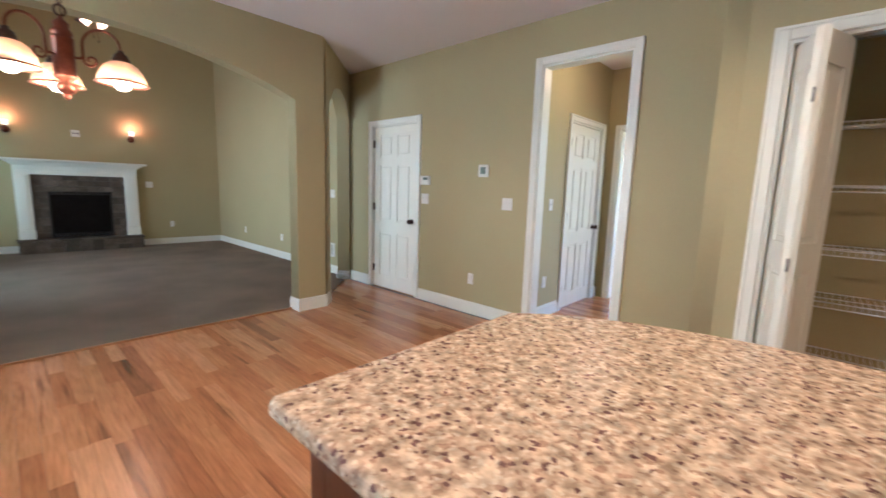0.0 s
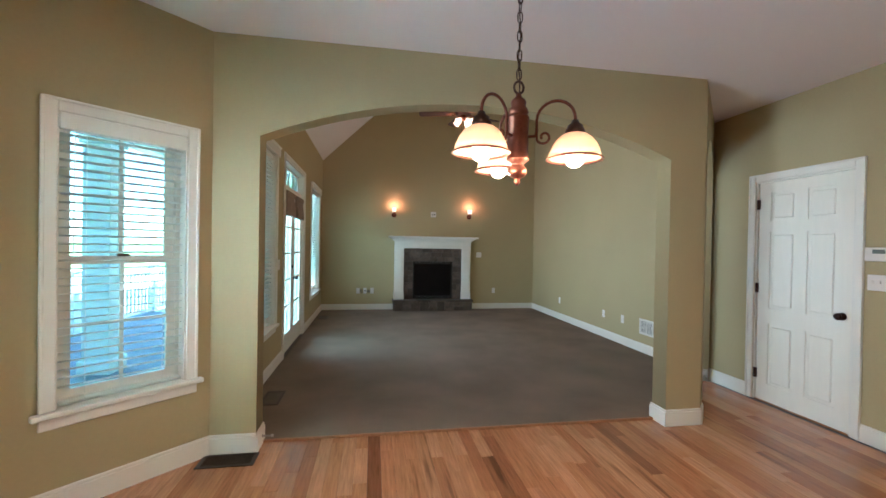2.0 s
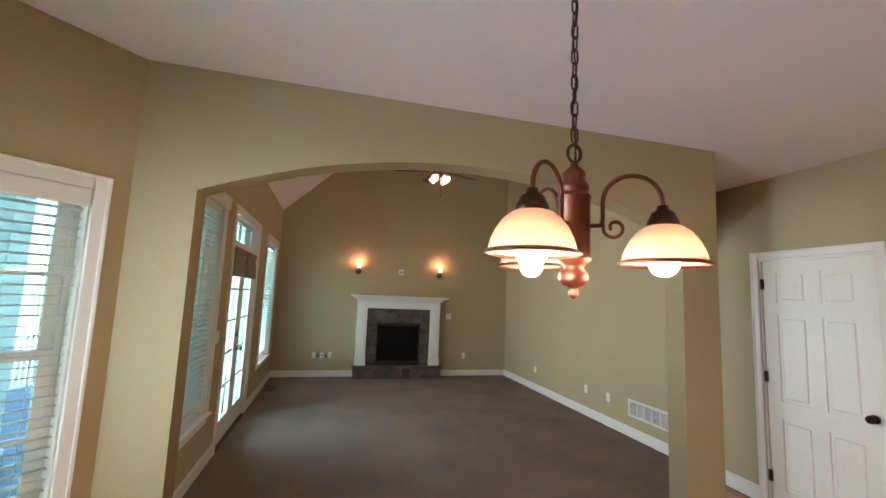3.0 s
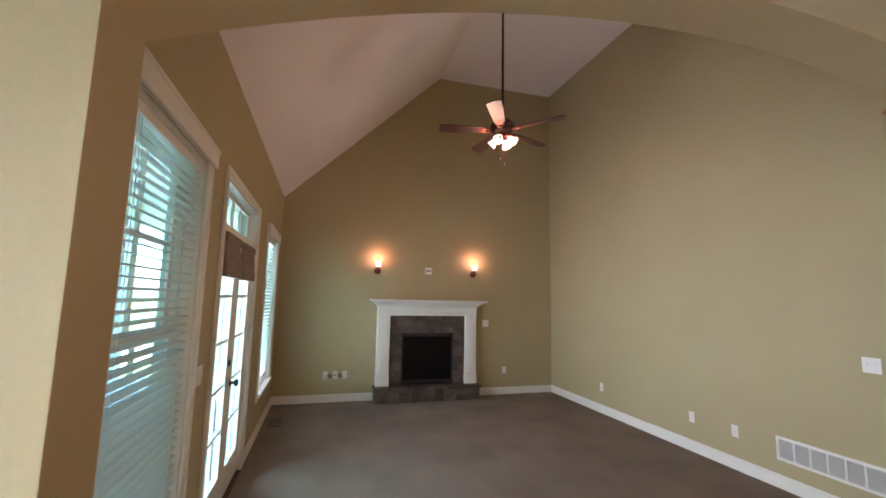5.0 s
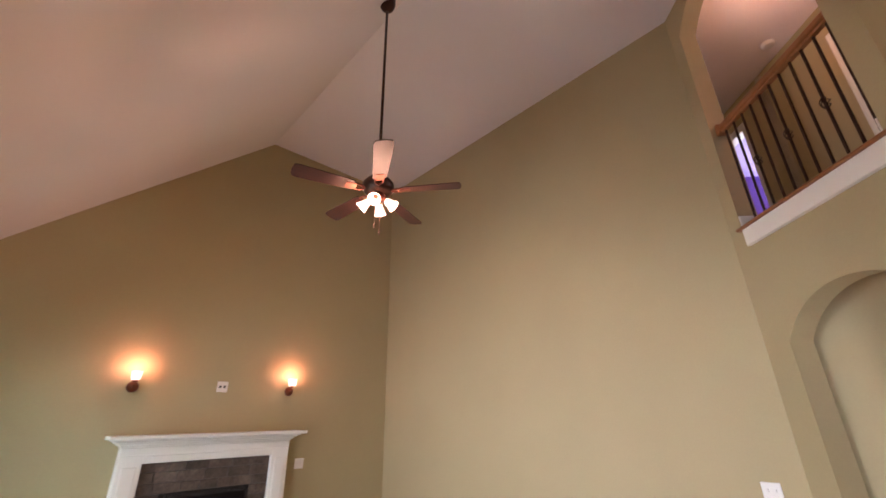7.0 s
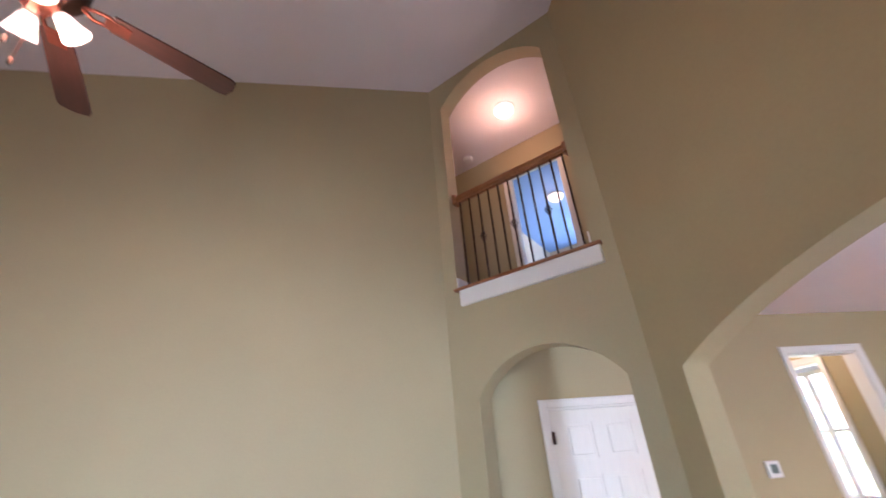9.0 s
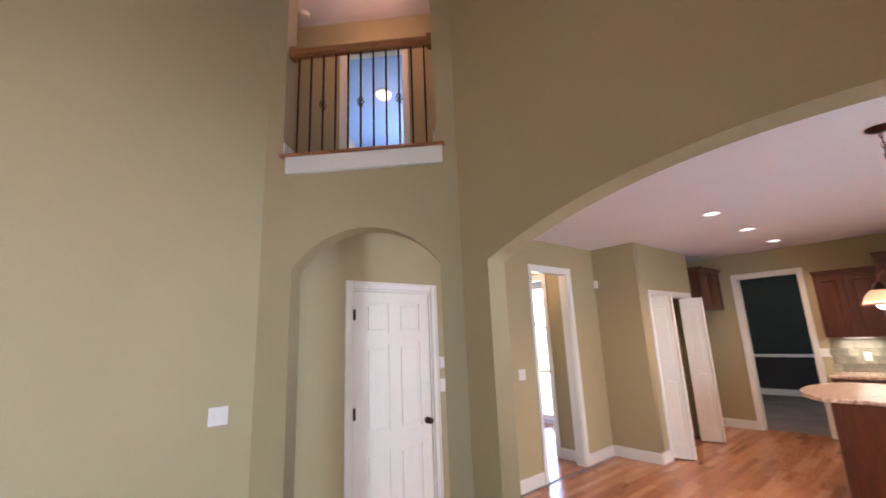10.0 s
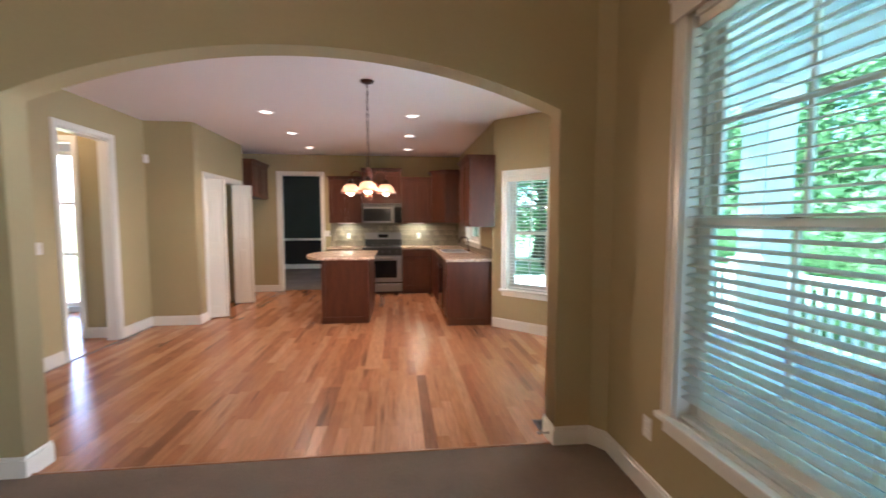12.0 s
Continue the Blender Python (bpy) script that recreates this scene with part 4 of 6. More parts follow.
    he = part("hearth", boxes((-0.84, 0.84, 0.005, 0.27, 0.0, 0.205)), GROUT, f, "raised slate hearth")
    x = -0.84
    while x < 0.83:
        c = min(rnd.uniform(0.15, 0.24), 0.84 - x)
        if 0.84 - x - c < 0.07:
            c = 0.84 - x
        zc = rnd.uniform(0.09, 0.12)
        for z0, z1 in ((0.012, zc), (zc, 0.2)) if rnd.random() < 0.35 else ((0.012, 0.2),):
            bm = boxes((x + 0.003, x + c - 0.003, 0.262, 0.27 + rnd.uniform(0.008, 0.02), z0 + 0.002, z1), bev=0.005)
            part("tile", bm, SLATE, he)
        x += c
    x = -0.86
    while x < 0.85:
        c = min(rnd.uniform(0.26, 0.4), 0.86 - x)
        if 0.86 - x - c < 0.09:
            c = 0.86 - x
        part("cap_tile", boxes((x + 0.002, x + c - 0.002, 0.005, 0.30, 0.2, 0.238 + rnd.uniform(-0.002, 0.003)), bev=0.006), SLATE, he)
        x += c


fireplace()


def sconce(x):
    s = thing("wall_sconce", pose(x, YF, 2.0, 0, 0, 180), "lit copper wall sconce with a square frosted glass shade", "wall lamp", "sconces over the mantel")
    part("backplate", lathe([(0, 0), (0.052, 0.0), (0.055, 0.012), (0.045, 0.035), (0.022, 0.052), (0, 0.056)], 24, m=pose(0, 0, 0.03, -90, 0, 0)), COPPER, s)
    part("arm", tube([(0, 0.05, 0.03), (0, 0.075, 0.03), (0, 0.088, 0.042), (0, 0.09, 0.07)], 0.009, 8), COPPER, s)
    part("cup", lathe([(0, 0.07), (0.018, 0.07), (0.03, 0.085), (0.028, 0.09), (0, 0.09)], 18, m=pose(0, 0.09, 0)), COPPER, s)
    bm = bmesh.new()
    lo = [(-0.032, -0.032), (0.032, -0.032), (0.032, 0.032), (-0.032, 0.032)]
    for f, z0, z1 in ((1.0, 0.09, 0.175), (0.9, 0.094, 0.175)):
        a = [bm.verts.new((x1 * f, 0.09 + y1 * f, z0)) for x1, y1 in lo]
        b = [bm.verts.new((x1 * f * 1.32, 0.09 + y1 * f * 1.32, z1)) for x1, y1 in lo]
        for i in range(4):
            bm.faces.new((a[i], a[i - 1], b[i - 1], b[i]))
        if f == 1.0:
            bm.faces.new(a)
            top = b
    part("shade", bm, SCONCEG, s, "glowing frosted glass shade")
    lamp("sconce_light", (x, YF - 0.12, 2.21), P_SCONCE, WARM, 0.045)


for x in (-3.15, -1.51):
    sconce(x)


def wall_plate(m, label, kind_of="switch", n=2, w=None):
    """A switch or socket plate, y = 0 on the wall, room towards +y."""
    w = w or 0.07 + 0.046 * (n - 1)
    d = thing("light_switch" if kind_of == "switch" else "wall_outlet" if kind_of == "outlet" else "wall_plate", m, label, "switch" if kind_of == "switch" else "outlet")
    part("plate", boxes((-w / 2, w / 2, 0, 0.006, -0.0575, 0.0575), bev=0.003), PLATE, d)
    for k in range(n):
        x = (k - (n - 1) / 2) * 0.046
        if kind_of == "switch":
            part("toggle", boxes((x - 0.005, x + 0.005, 0.006, 0.016, -0.004, 0.016), bev=0.002), PLATE, d)
        elif kind_of == "outlet":
            for z in (-0.02, 0.02):
                part("socket", boxes((x - 0.015, x + 0.015, 0.0055, 0.0085, z - 0.013, z + 0.013), bev=0.003), PLATE, d)
        else:
            part("port", boxes((x - 0.012, x + 0.012, 0.0055, 0.008, -0.014, 0.014)), DARKP, d)
    return d


E90 = lambda y, z, x=0.0: pose(x, y, z, 0, 0, 90)       # on a wall facing -x
S180 = lambda x, z, y=YF: pose(x, y, z, 0, 0, 180)      # on a wall facing -y
wall_plate(E90(1.41, 1.18), "white two-gang switch plate on the khaki wall")
for y in (4.57, 3.03, 2.535):
    wall_plate(E90(y, 0.375), "white wall outlet above the baseboard", "outlet", 1)
wall_plate(E90(-0.5, 1.18), "white two-gang switch plate below the alarm pad")
wall_plate(E90(-1.62, 1.17), "white two-gang switch plate by the hall", "switch", 2)
wall_plate(E90(-1.21, 0.375), "white wall outlet above the passage baseboard", "outlet", 1)
wall_plate(S180(-2.30, 2.06), "white media plate above the mantel", "media", 2)
wall_plate(S180(-1.27, 1.2), "white two-gang switch plate beside the mantel")
wall_plate(S180(-0.92, 0.415), "white wall outlet by the fireplace", "outlet", 1)
wall_plate(S180(-3.88, 0.41), "white wall outlet in a row of three", "outlet", 1)
wall_plate(S180(-3.735, 0.41), "white cable plate with dangling cables", "media", 1)
wall_plate(S180(-3.59, 0.41), "white wall outlet in a row of three", "outlet", 1)
for x in (-3.81, -3.66):
    c = thing("cable_bundle", S180(x, 0.41), "short loop of black cable on the wall", "cable")
    part("cable", tube([(0, 0.0, 0.01), (0.015, 0.03, 0.015), (0.02, 0.04, -0.01), (-0.01, 0.035, -0.035), (-0.02, 0.01, -0.01), (0, 0.0, 0.0)], 0.007, 8), DARKP, c)
wall_plate(pose(0.51, -1.80, 1.17, 0, 0, 180), "white switch plate on the hall wall", "switch", 1)
wall_plate(pose(0.47, -1.80, 0.375, 0, 0, 180), "white outlet on the hall wall", "outlet", 1)
wall_plate(pose(XL, 1.975, 1.145, 0, 0, -90), "white switch plate by the french doors", "switch", 2)
wall_plate(pose(XL, 0.66, 0.365, 0, 0, -90), "white wall outlet by the window", "outlet", 1)
wall_plate(pose(-5.32, -1.95, 1.12, 0, 0, -90), "white switch plate in the bay", "switch", 1)
wall_plate(pose(-5.32, -0.80, 0.31, 0, 0, -90), "white outlet low on the bay wall", "outlet", 1)
wall_plate(pose(-1.93, YK, 1.17, 0, 0, 0), "white switch plate by the dining room", "switch", 2)

al = thing("alarm_keypad", E90(-0.505, 1.385), "white alarm keypad with a grey display", "keypad")
part("body", boxes((-0.075, 0.075, 0, 0.026, -0.05, 0.05), bev=0.008, seg=2), PLATE, al)
part("display", boxes((-0.055, 0.02, 0.0255, 0.0275, 0.005, 0.035)), LCD, al)
th = thing("thermostat", E90(-1.33, 1.485), "white wall thermostat with a dark display", "thermostat")
part("body", boxes((-0.06, 0.06, 0, 0.025, -0.06, 0.06), bev=0.007, seg=2), PLATE, th)
part("display", boxes((-0.032, 0.032, 0.0245, 0.0265, -0.03, 0.036)), LCD, th)
se = thing("alarm_sensor", pose(-0.03, -3.32, 2.25, 0, 0, 45), "small white alarm sensor high in the corner", "sensor")
part("body", boxes((-0.03, 0.03, 0.0, 0.04, -0.055, 0.055), bev=0.01, seg=2), PLATE, se)

ve = thing("air_vent", E90(1.752, 0.355), "wide white louvred return air grille above the baseboard", "vent")
part("frame", boxes((-0.392, 0.392, 0, 0.01, -0.102, -0.078), (-0.392, 0.392, 0, 0.01, 0.078, 0.102), (-0.392, -0.368, 0, 0.0095, -0.078, 0.078), (0.368, 0.392, 0, 0.0095, -0.078, 0.078), bev=0.002), PLATE, ve)
# Dark sheet stands in for the shade inside the duct.
part("duct_shade", boxes((-0.368, 0.368, 0.0005, 0.002, -0.078, 0.078)), DARKP, ve)
sl = mesh_of("louvre", boxes((-0.368, 0.368, -0.004, 0.004, -0.0008, 0.0008)), PLATE)
for i in range(13):
    o = new("louvre", sl)
    o.parent = ve
    o.matrix_basis = pose(0, 0.0055, -0.072 + i * 0.012, -35, 0, 0)
for k in range(5):
    x = -0.2453 + 0.12265 * k
    part("divider", boxes((x - 0.006, x + 0.006, 0.002, 0.0105, -0.078, 0.078)), PLATE, ve)
for x in (-0.38, 0.38):
    part("screw", lathe([(0, 0.012), (0.004, 0.0115), (0.005, 0.0095)], 10, m=pose(x, 0, 0, -90, 0, 0)), STEEL, ve)


def register(m, label):
    r = thing("floor_register", m, label, "vent", "floor registers")
    part("frame", boxes((-0.17, 0.17, -0.08, -0.058, 0, 0.005), (-0.17, 0.17, 0.058, 0.08, 0, 0.005), (-0.17, -0.145, -0.058, 0.058, 0, 0.0048), (0.145, 0.17, -0.058, 0.058, 0, 0.0048)), REGISTER, r)
    part("grille", boxes(*[(-0.145, 0.145, -0.052 + i * 0.0125, -0.046 + i * 0.0125, 0, 0.004) for i in range(9)]), REGISTER, r)


register(pose(-4.47, 5.03, 0.012, 0, 0, 90), "brown metal floor register in the carpet")
register(pose(-4.44, 0.95, 0.012, 0, 0, 90), "brown metal floor register in the carpet under a window")
register(pose(-4.47, -0.10, 0.002, 0, 0, 0), "brown metal floor register in the wood floor")

# door stop on the arch jamb
ds = thing("door_stop", pose(-4.315, 0.10, 0.06, 0, 90, 0), "spring door stop on the baseboard", "door stop")
part("spring", lathe([(0, 0), (0.012, 0), (0.006, 0.005), (0.006, 0.06), (0, 0.06)], 10), STEEL, ds)
part("tip", lathe([(0, 0.058), (0.009, 0.058), (0.009, 0.072), (0, 0.074)], 10), RUBBER, ds)


# ---- ceiling fan ----
def ceiling_fan():
    f = thing("ceiling_fan", pose(-2.34, 2.89, 3.27, 0, 0, 0), "bronze ceiling fan with walnut blades and three lit glass shades", "ceiling fan")
    ztop = 5.34 - 3.27
    part("canopy", lathe([(0.075, ztop + 0.07), (0.075, ztop - 0.02), (0.06, ztop - 0.07), (0.02, ztop - 0.11), (0, ztop - 0.11)], 24), BRONZE, f)
    part("downrod", tube([(0, 0, 0.1), (0, 0, ztop - 0.1)], 0.012, 10), BRONZE, f)
    part("motor", lathe([(0, 0.16), (0.03, 0.16), (0.045, 0.12), (0.095, 0.105), (0.12, 0.07), (0.12, 0.03), (0.10, 0.0), (0.06, -0.02), (0, -0.02)], 28), BRONZE, f, "dark bronze motor housing")
    bm = bmesh.new()
    out = [(0.19, -0.05), (0.45, -0.062), (0.60, -0.066), (0.625, -0.055), (0.635, 0.0), (0.625, 0.055), (0.60, 0.066), (0.45, 0.062), (0.19, 0.05)]
    prism(out, -0.004, 0.004, bm)
    me = mesh_of("blade", bm, BLADE)
    bi = bmesh.new()
    tube([(0.10, 0.0, 0.0), (0.14, 0.028, -0.004), (0.18, 0.03, 0.0), (0.22, 0.0, 0.003)], 0.008, 6, bi)
    tube([(0.10, 0.0, 0.0), (0.14, -0.028, -0.004), (0.18, -0.03, 0.0), (0.22, 0.0, 0.003)], 0.008, 6, bi)
    box(bi, 0.17, 0.25, -0.03, 0.03, -0.008, -0.004, bev=0.001)
    mi = mesh_of("blade_iron", bi, COPPER)
    for k in range(5):
        a = 22.7 + 72 * k
        b = new("blade", me)
        b.parent = f
        b.matrix_basis = pose(0, 0, 0.015, 0, 0, a) @ pose(0, 0, 0, 11, 0, 0)
        i = new("blade_iron", mi)
        i.parent = f
        i.matrix_basis = pose(0, 0, 0.012, 0, 0, a) @ pose(0, 0, 0, 11, 0, 0)
    part("light_kit", lathe([(0, -0.02), (0.055, -0.02), (0.06, -0.05), (0.045, -0.075), (0, -0.085)], 22), COPPER, f)
    for k in range(4):
        m = pose(0, 0, -0.055, 0, 0, 45 + 90 * k) @ pose(0.05, 0, 0, 0, -48, 0) @ pose(0, 0, 0, 180, 0, 0)
        part("shade", lathe([(0.02, 0.02), (0.026, 0.03), (0.034, 0.06), (0.048, 0.10), (0.045, 0.10), (0.031, 0.06), (0.02, 0.03)], 18, m=m), FANGLASS, f, "glowing frosted glass shade")
    for x in (-0.02, 0.025):
        part("pull_chain", tube([(x, 0, -0.08), (x, 0, -0.28 - x)], 0.0022, 5), COPPER, f)
        part("chain_bob", lathe([(0, -0.28 - x), (0.006, -0.29 - x), (0.005, -0.315 - x), (0, -0.32 - x)], 8, m=pose(x, 0, 0)), BRONZE, f)
    for k in range(4):
        a = radians(45 + 90 * k)
        lamp("fan_light", (-2.34 + 0.15 * math.cos(a), 2.89 + 0.15 * math.sin(a), 3.27 - 0.19), P_FAN / 4, (1.0, 0.60, 0.36), 0.04)


ceiling_fan()


# ---- chandelier ----
CX, CY = -3.07, -1.458


def chandelier():
    HC = H - 0.018
    c = thing("chandelier", pose(CX, CY, 0.018), "copper three-arm chandelier with lit alabaster glass shades on a chain", "chandelier")
    part("ceiling_plate", lathe([(0.065, HC), (0.066, HC - 0.008), (0.05, HC - 0.02), (0.015, HC - 0.03), (0, HC - 0.03)], 26), BRONZE, c)
    link = bmesh.new()
    pts = []
    for k in range(16):
        a = 2 * math.pi * k / 16
        pts.append((0.0085 * math.cos(a), 0, 0.0125 * math.sin(a) + (0.008 if math.sin(a) > 0 else -0.008)))
    tube(pts, 0.0024, 6, link, close=True)
    lm = mesh_of("chain_link", link, BRONZE)
    z = HC - 0.045
    k = 0
    while z > 1.99:
        o = new("chain_link", lm)
        o.parent = c
        o.matrix_basis = pose(0, 0, z, 0, 0, 90 * (k % 2) + random.uniform(-10, 10))
        z -= 0.0345
        k += 1
    part("cord", tube([(0.004 * math.sin(i * 1.3), 0.004 * math.cos(i * 1.3), 1.9 + i * (HC - 0.03 - 1.9) / 20) for i in range(21)], 0.0025, 5), BRONZE, c)
    ring = [(0.018 * math.cos(2 * math.pi * i / 18), 0, 1.955 + 0.022 * math.sin(2 * math.pi * i / 18)) for i in range(18)]
    part("loop", tube(ring, 0.0045, 6, close=True), BRONZE, c)
    part("body", lathe([(0, 1.935), (0.008, 1.932), (0.012, 1.92), (0.024, 1.91), (0.028, 1.902), (0.026, 1.885), (0.034, 1.875), (0.037, 1.862), (0.034, 1.858), (0.034, 1.852),
                        (0.040, 1.846), (0.040, 1.842), (0.038, 1.84), (0.038, 1.70), (0.040, 1.698), (0.040, 1.69), (0.026, 1.68), (0.022, 1.672), (0.033, 1.66), (0.034, 1.645),
                        (0.026, 1.632), (0.012, 1.626), (0.010, 1.618), (0.013, 1.612), (0.008, 1.604), (0, 1.598)], 32), COPPER, c, "turned copper column with finial")
    R, zs = 0.198, 1.69
    arm = bmesh.new()
    P = []
    for i in range(13):
        a = math.pi * (1 - i / 12)
        P.append((0.132 + 0.066 * math.cos(a), 0, 1.83 + 0.066 * math.sin(a)))
    P = [(0.036, 0, 1.775), (0.06, 0, 1.775), (0.066, 0, 1.79)] + P + [(R, 0, 1.825), (R, 0, 1.81)]
    tube(P, 0.0055, 8, arm)
    sc = []
    for i in range(18):
        t = i / 17
        a = radians(200 + 380 * t)
        r = 0.026 * (1 - 0.7 * t)
        sc.append((0.092 + r * math.cos(a), 0, 1.77 + r * math.sin(a)))
    tube([(0.066, 0, 1.80)] + sc, 0.0045, 6, arm)
    am = mesh_of("arm", arm, COPPER)
    fit_ = mesh_of("fitter", lathe([(0, 1.822), (0.012, 1.822), (0.014, 1.812), (0.026, 1.804), (0.028, 1.795), (0.032, 1.79), (0.036, 1.774), (0.03, 1.768), (0, 1.768)], 22, m=pose(R, 0, 0)), BRONZE)
    out = [(0.030, 0.086), (0.042, 0.081), (0.058, 0.069), (0.073, 0.049), (0.084, 0.024), (0.090, 0.0)]
    prof = [(r, zs + z) for r, z in out] + [(r - 0.004, zs + z - 0.001) for r, z in out[::-1]]
    sm = mesh_of("shade", lathe(prof, 36, m=pose(R, 0, 0)), SHADE)
    rim = mesh_of("rim", lathe([(0.086, zs + 0.004), (0.096, zs - 0.001), (0.099, zs - 0.004), (0.096, zs - 0.007), (0.086, zs - 0.003), (0.086, zs + 0.004)], 36, m=pose(R, 0, 0)), COPPER)
    bm_ = mesh_of("bulb", lathe([(0, zs - 0.034), (0.012, zs - 0.0325), (0.023, zs - 0.026), (0.031, zs - 0.013), (0.033, zs), (0.030, zs + 0.013), (0.022, zs + 0.028), (0.014, zs + 0.045), (0.012, zs + 0.06)], 20, m=pose(R, 0, 0)), BULB)
    for a in (-27, 93, 213):
        for nm, me in (("arm", am), ("fitter", fit_), ("shade", sm), ("bulb", bm_)):
            o = new(nm, me)
            o.parent = c
            o.matrix_basis = pose(0, 0, 0, 0, 0, a)
            if nm == "shade":
                sh = o
        o = new("rim", rim)
        o.parent = sh
        lamp("chandelier_light", (CX + R * math.cos(radians(a)), CY + R * math.sin(radians(a)), zs - 0.005), P_CHAND, SOFT, 0.03)


chandelier()

# recessed lights
cn = thing("recessed_light", pose(-1.765, -2.72, H), "lit recessed ceiling light with a white trim ring", "ceiling lamp", "recessed kitchen lights")
part("trim_ring", lathe([(0.098, 0.0), (0.098, -0.004), (0.09, -0.008), (0.072, -0.006), (0.07, 0.0)], 32), TRIM, cn)
part("lens", lathe([(0.072, -0.003), (0.05, -0.006), (0, -0.008)], 28), CANLENS, cn)
CANS = [(x, y) for x in (-1.765, -3.542) for y in (-2.72, -3.95, -5.185)]
for x, y in CANS[1:]:
    copy_thing(cn, pose(x, y, H))
for x, y in CANS:
    sp = bpy.data.lights.new("can_light", "SPOT")
    sp.energy, sp.color, sp.spot_size, sp.spot_blend, sp.shadow_soft_size = P_CAN, SOFT, radians(140), 0.6, 0.06
    o = new("can_light", sp)
    o.location = (x, y, H - 0.02)

# loft lamp, and the lamp in the blue room
for (x, y), nm in (((0.19, 0.26), "loft"), (uv(0.62, 2.2), "bedroom"), ((0.62, -2.30), "hall")):
    zc = H if nm == "hall" else TOP
    dm = thing("dome_light", pose(x, y, zc), f"lit frosted dome ceiling lamp in the {nm}", "ceiling lamp", "dome lamps")
    part("pan", lathe([(0.13, 0), (0.13, -0.02), (0.11, -0.026), (0, -0.026)], 26), TRIM, dm)
    part("dome", lathe([(0.125, -0.02), (0.12, -0.045), (0.095, -0.08), (0.05, -0.1), (0, -0.106)], 26), DOME, dm, "glowing frosted dome")
    lamp("dome_lamp", (x, y, zc - 0.34), P_DOME * {"loft": 1.0, "bedroom": 0.3, "hall": 0.7}[nm], SOFT if nm == "hall" else (1.0, 0.50, 0.27), 0.08)


sd = thing("smoke_detector", pose(1.15, 0.52, TOP), "white round smoke detector on the loft ceiling", "smoke detector")
part("base", lathe([(0.068, 0.003), (0.068, -0.012), (0, -0.012)], 24), PLATE, sd)
part("cover", lathe([(0.060, -0.012), (0.058, -0.028), (0.045, -0.036), (0, -0.038)], 24), PLATE, sd)


# ---- balcony ----
def balcony():
    m = Matrix.Translation((-1.04, 0.16, 0)) @ pose(0, 0, 0, 0, 0, 45)
    r = thing("balcony_railing", m, "oak balcony rail with black wrought iron balusters", "railing")
    tagged(solid("trim_balcony_ledge", boxes((0.10, 1.30, -0.004, 0.03, 2.87, 3.005), bev=0.004), TRIM, "white fascia board under the balcony", "trim")).matrix_basis = m
    part("nosing", boxes((0.085, 1.35, -0.17, 0.045, 3.006, 3.03), bev=0.006), OAK, r, "oak nosing")
    part("handrail", boxes((0.157, 1.333, -0.115, -0.05, 3.955, 4.01), bev=0.014, seg=2), OAK, r)
    part("rail_fillet", boxes((0.157, 1.333, -0.10, -0.065, 3.935, 3.955)), OAK, r)
    for x in (0.157, 1.293):
        part("rosette", boxes((x, x + 0.04, -0.125, -0.04, 3.92, 4.03), bev=0.008), OAK, r)
    for x0, x1 in ((0.156, 0.17), (1.32, 1.334)):
        part("return_board", boxes((x0, x1, -0.155, 0.0, 3.03, 3.14), bev=0.003), TRIM, r)
    n = 11
    for k in range(n):
        x = 0.225 + k * (1.265 - 0.225) / (n - 1)
        b = part("baluster", boxes((x - 0.0065, x + 0.0065, -0.089, -0.076, 3.03, 3.936)), IRON, r)
        part("shoe", boxes((x - 0.014, x + 0.014, -0.0965, -0.0685, 3.03, 3.046), bev=0.004), IRON, b)
        if k % 3 == 2:
            bm = bmesh.new()
            for j in range(4):
                pts = []
                for i in range(9):
                    t = i / 8
                    a = 2 * math.pi * (j / 4 + 0.6 * t)
                    rr = 0.006 + 0.022 * math.sin(math.pi * t)
                    pts.append((x + rr * math.cos(a), -0.0825 + rr * math.sin(a), 3.44 + 0.09 * t))
                tube(pts, 0.0035, 5, bm)
            part("basket", bm, IRON, b)


balcony()


# ---- kitchen ----
def cab_front(parent, w, z0, z1, n, drawer=False, knobs=True):
    """Raised-panel doors on a cabinet face y = 0."""
    dw = w / n
    for k in range(n):
        x0, x1 = k * dw + 0.006, (k + 1) * dw - 0.006
        top = z1 - 0.006
        if drawer:
            dr = part("drawer_front", boxes((x0, x1, 0, 0.02, z1 - 0.15, top), bev=0.006), CHERRY, parent)
            top = z1 - 0.162
        bm = boxes((x0, x0 + 0.06, 0, 0.02, z0 + 0.006, top), (x1 - 0.06, x1, 0, 0.02, z0 + 0.006, top),
                   (x0 + 0.06, x1 - 0.06, 0, 0.0195, z0 + 0.006, z0 + 0.07), (x0 + 0.06, x1 - 0.06, 0, 0.0195, top - 0.064, top), bev=0.002)
        box(bm, x0 + 0.06, x1 - 0.06, 0, 0.008, z0 + 0.07, top - 0.064)
        box(bm, x0 + 0.08, x1 - 0.08, 0, 0.017, z0 + 0.09, top - 0.084, bev=0.008)
        part("door", bm, CHERRY, parent)


def wall_cabinet(m, w, z0, z1, depth, n, label, crown=True):
    c = thing("wall_cabinet", m, label, "cabinet", "cherry wall cabinets")
    part("body", boxes((0.001, w - 0.001, -depth, 0, z0, z1), bev=0.002), CHERRY, c)
    cab_front(c, w, z0, z1, n)
    if crown:
        bm = bmesh.new()
        for i, o in enumerate((0.012, 0.026, 0.042)):
            box(bm, -o * 0.3, w + o * 0.3, -depth, 0.018 + o, z1 + 0.02 * i, z1 + 0.02 * i + 0.0205, bev=0.004)
        part("crown_moulding", bm, CHERRY, c)
    return c


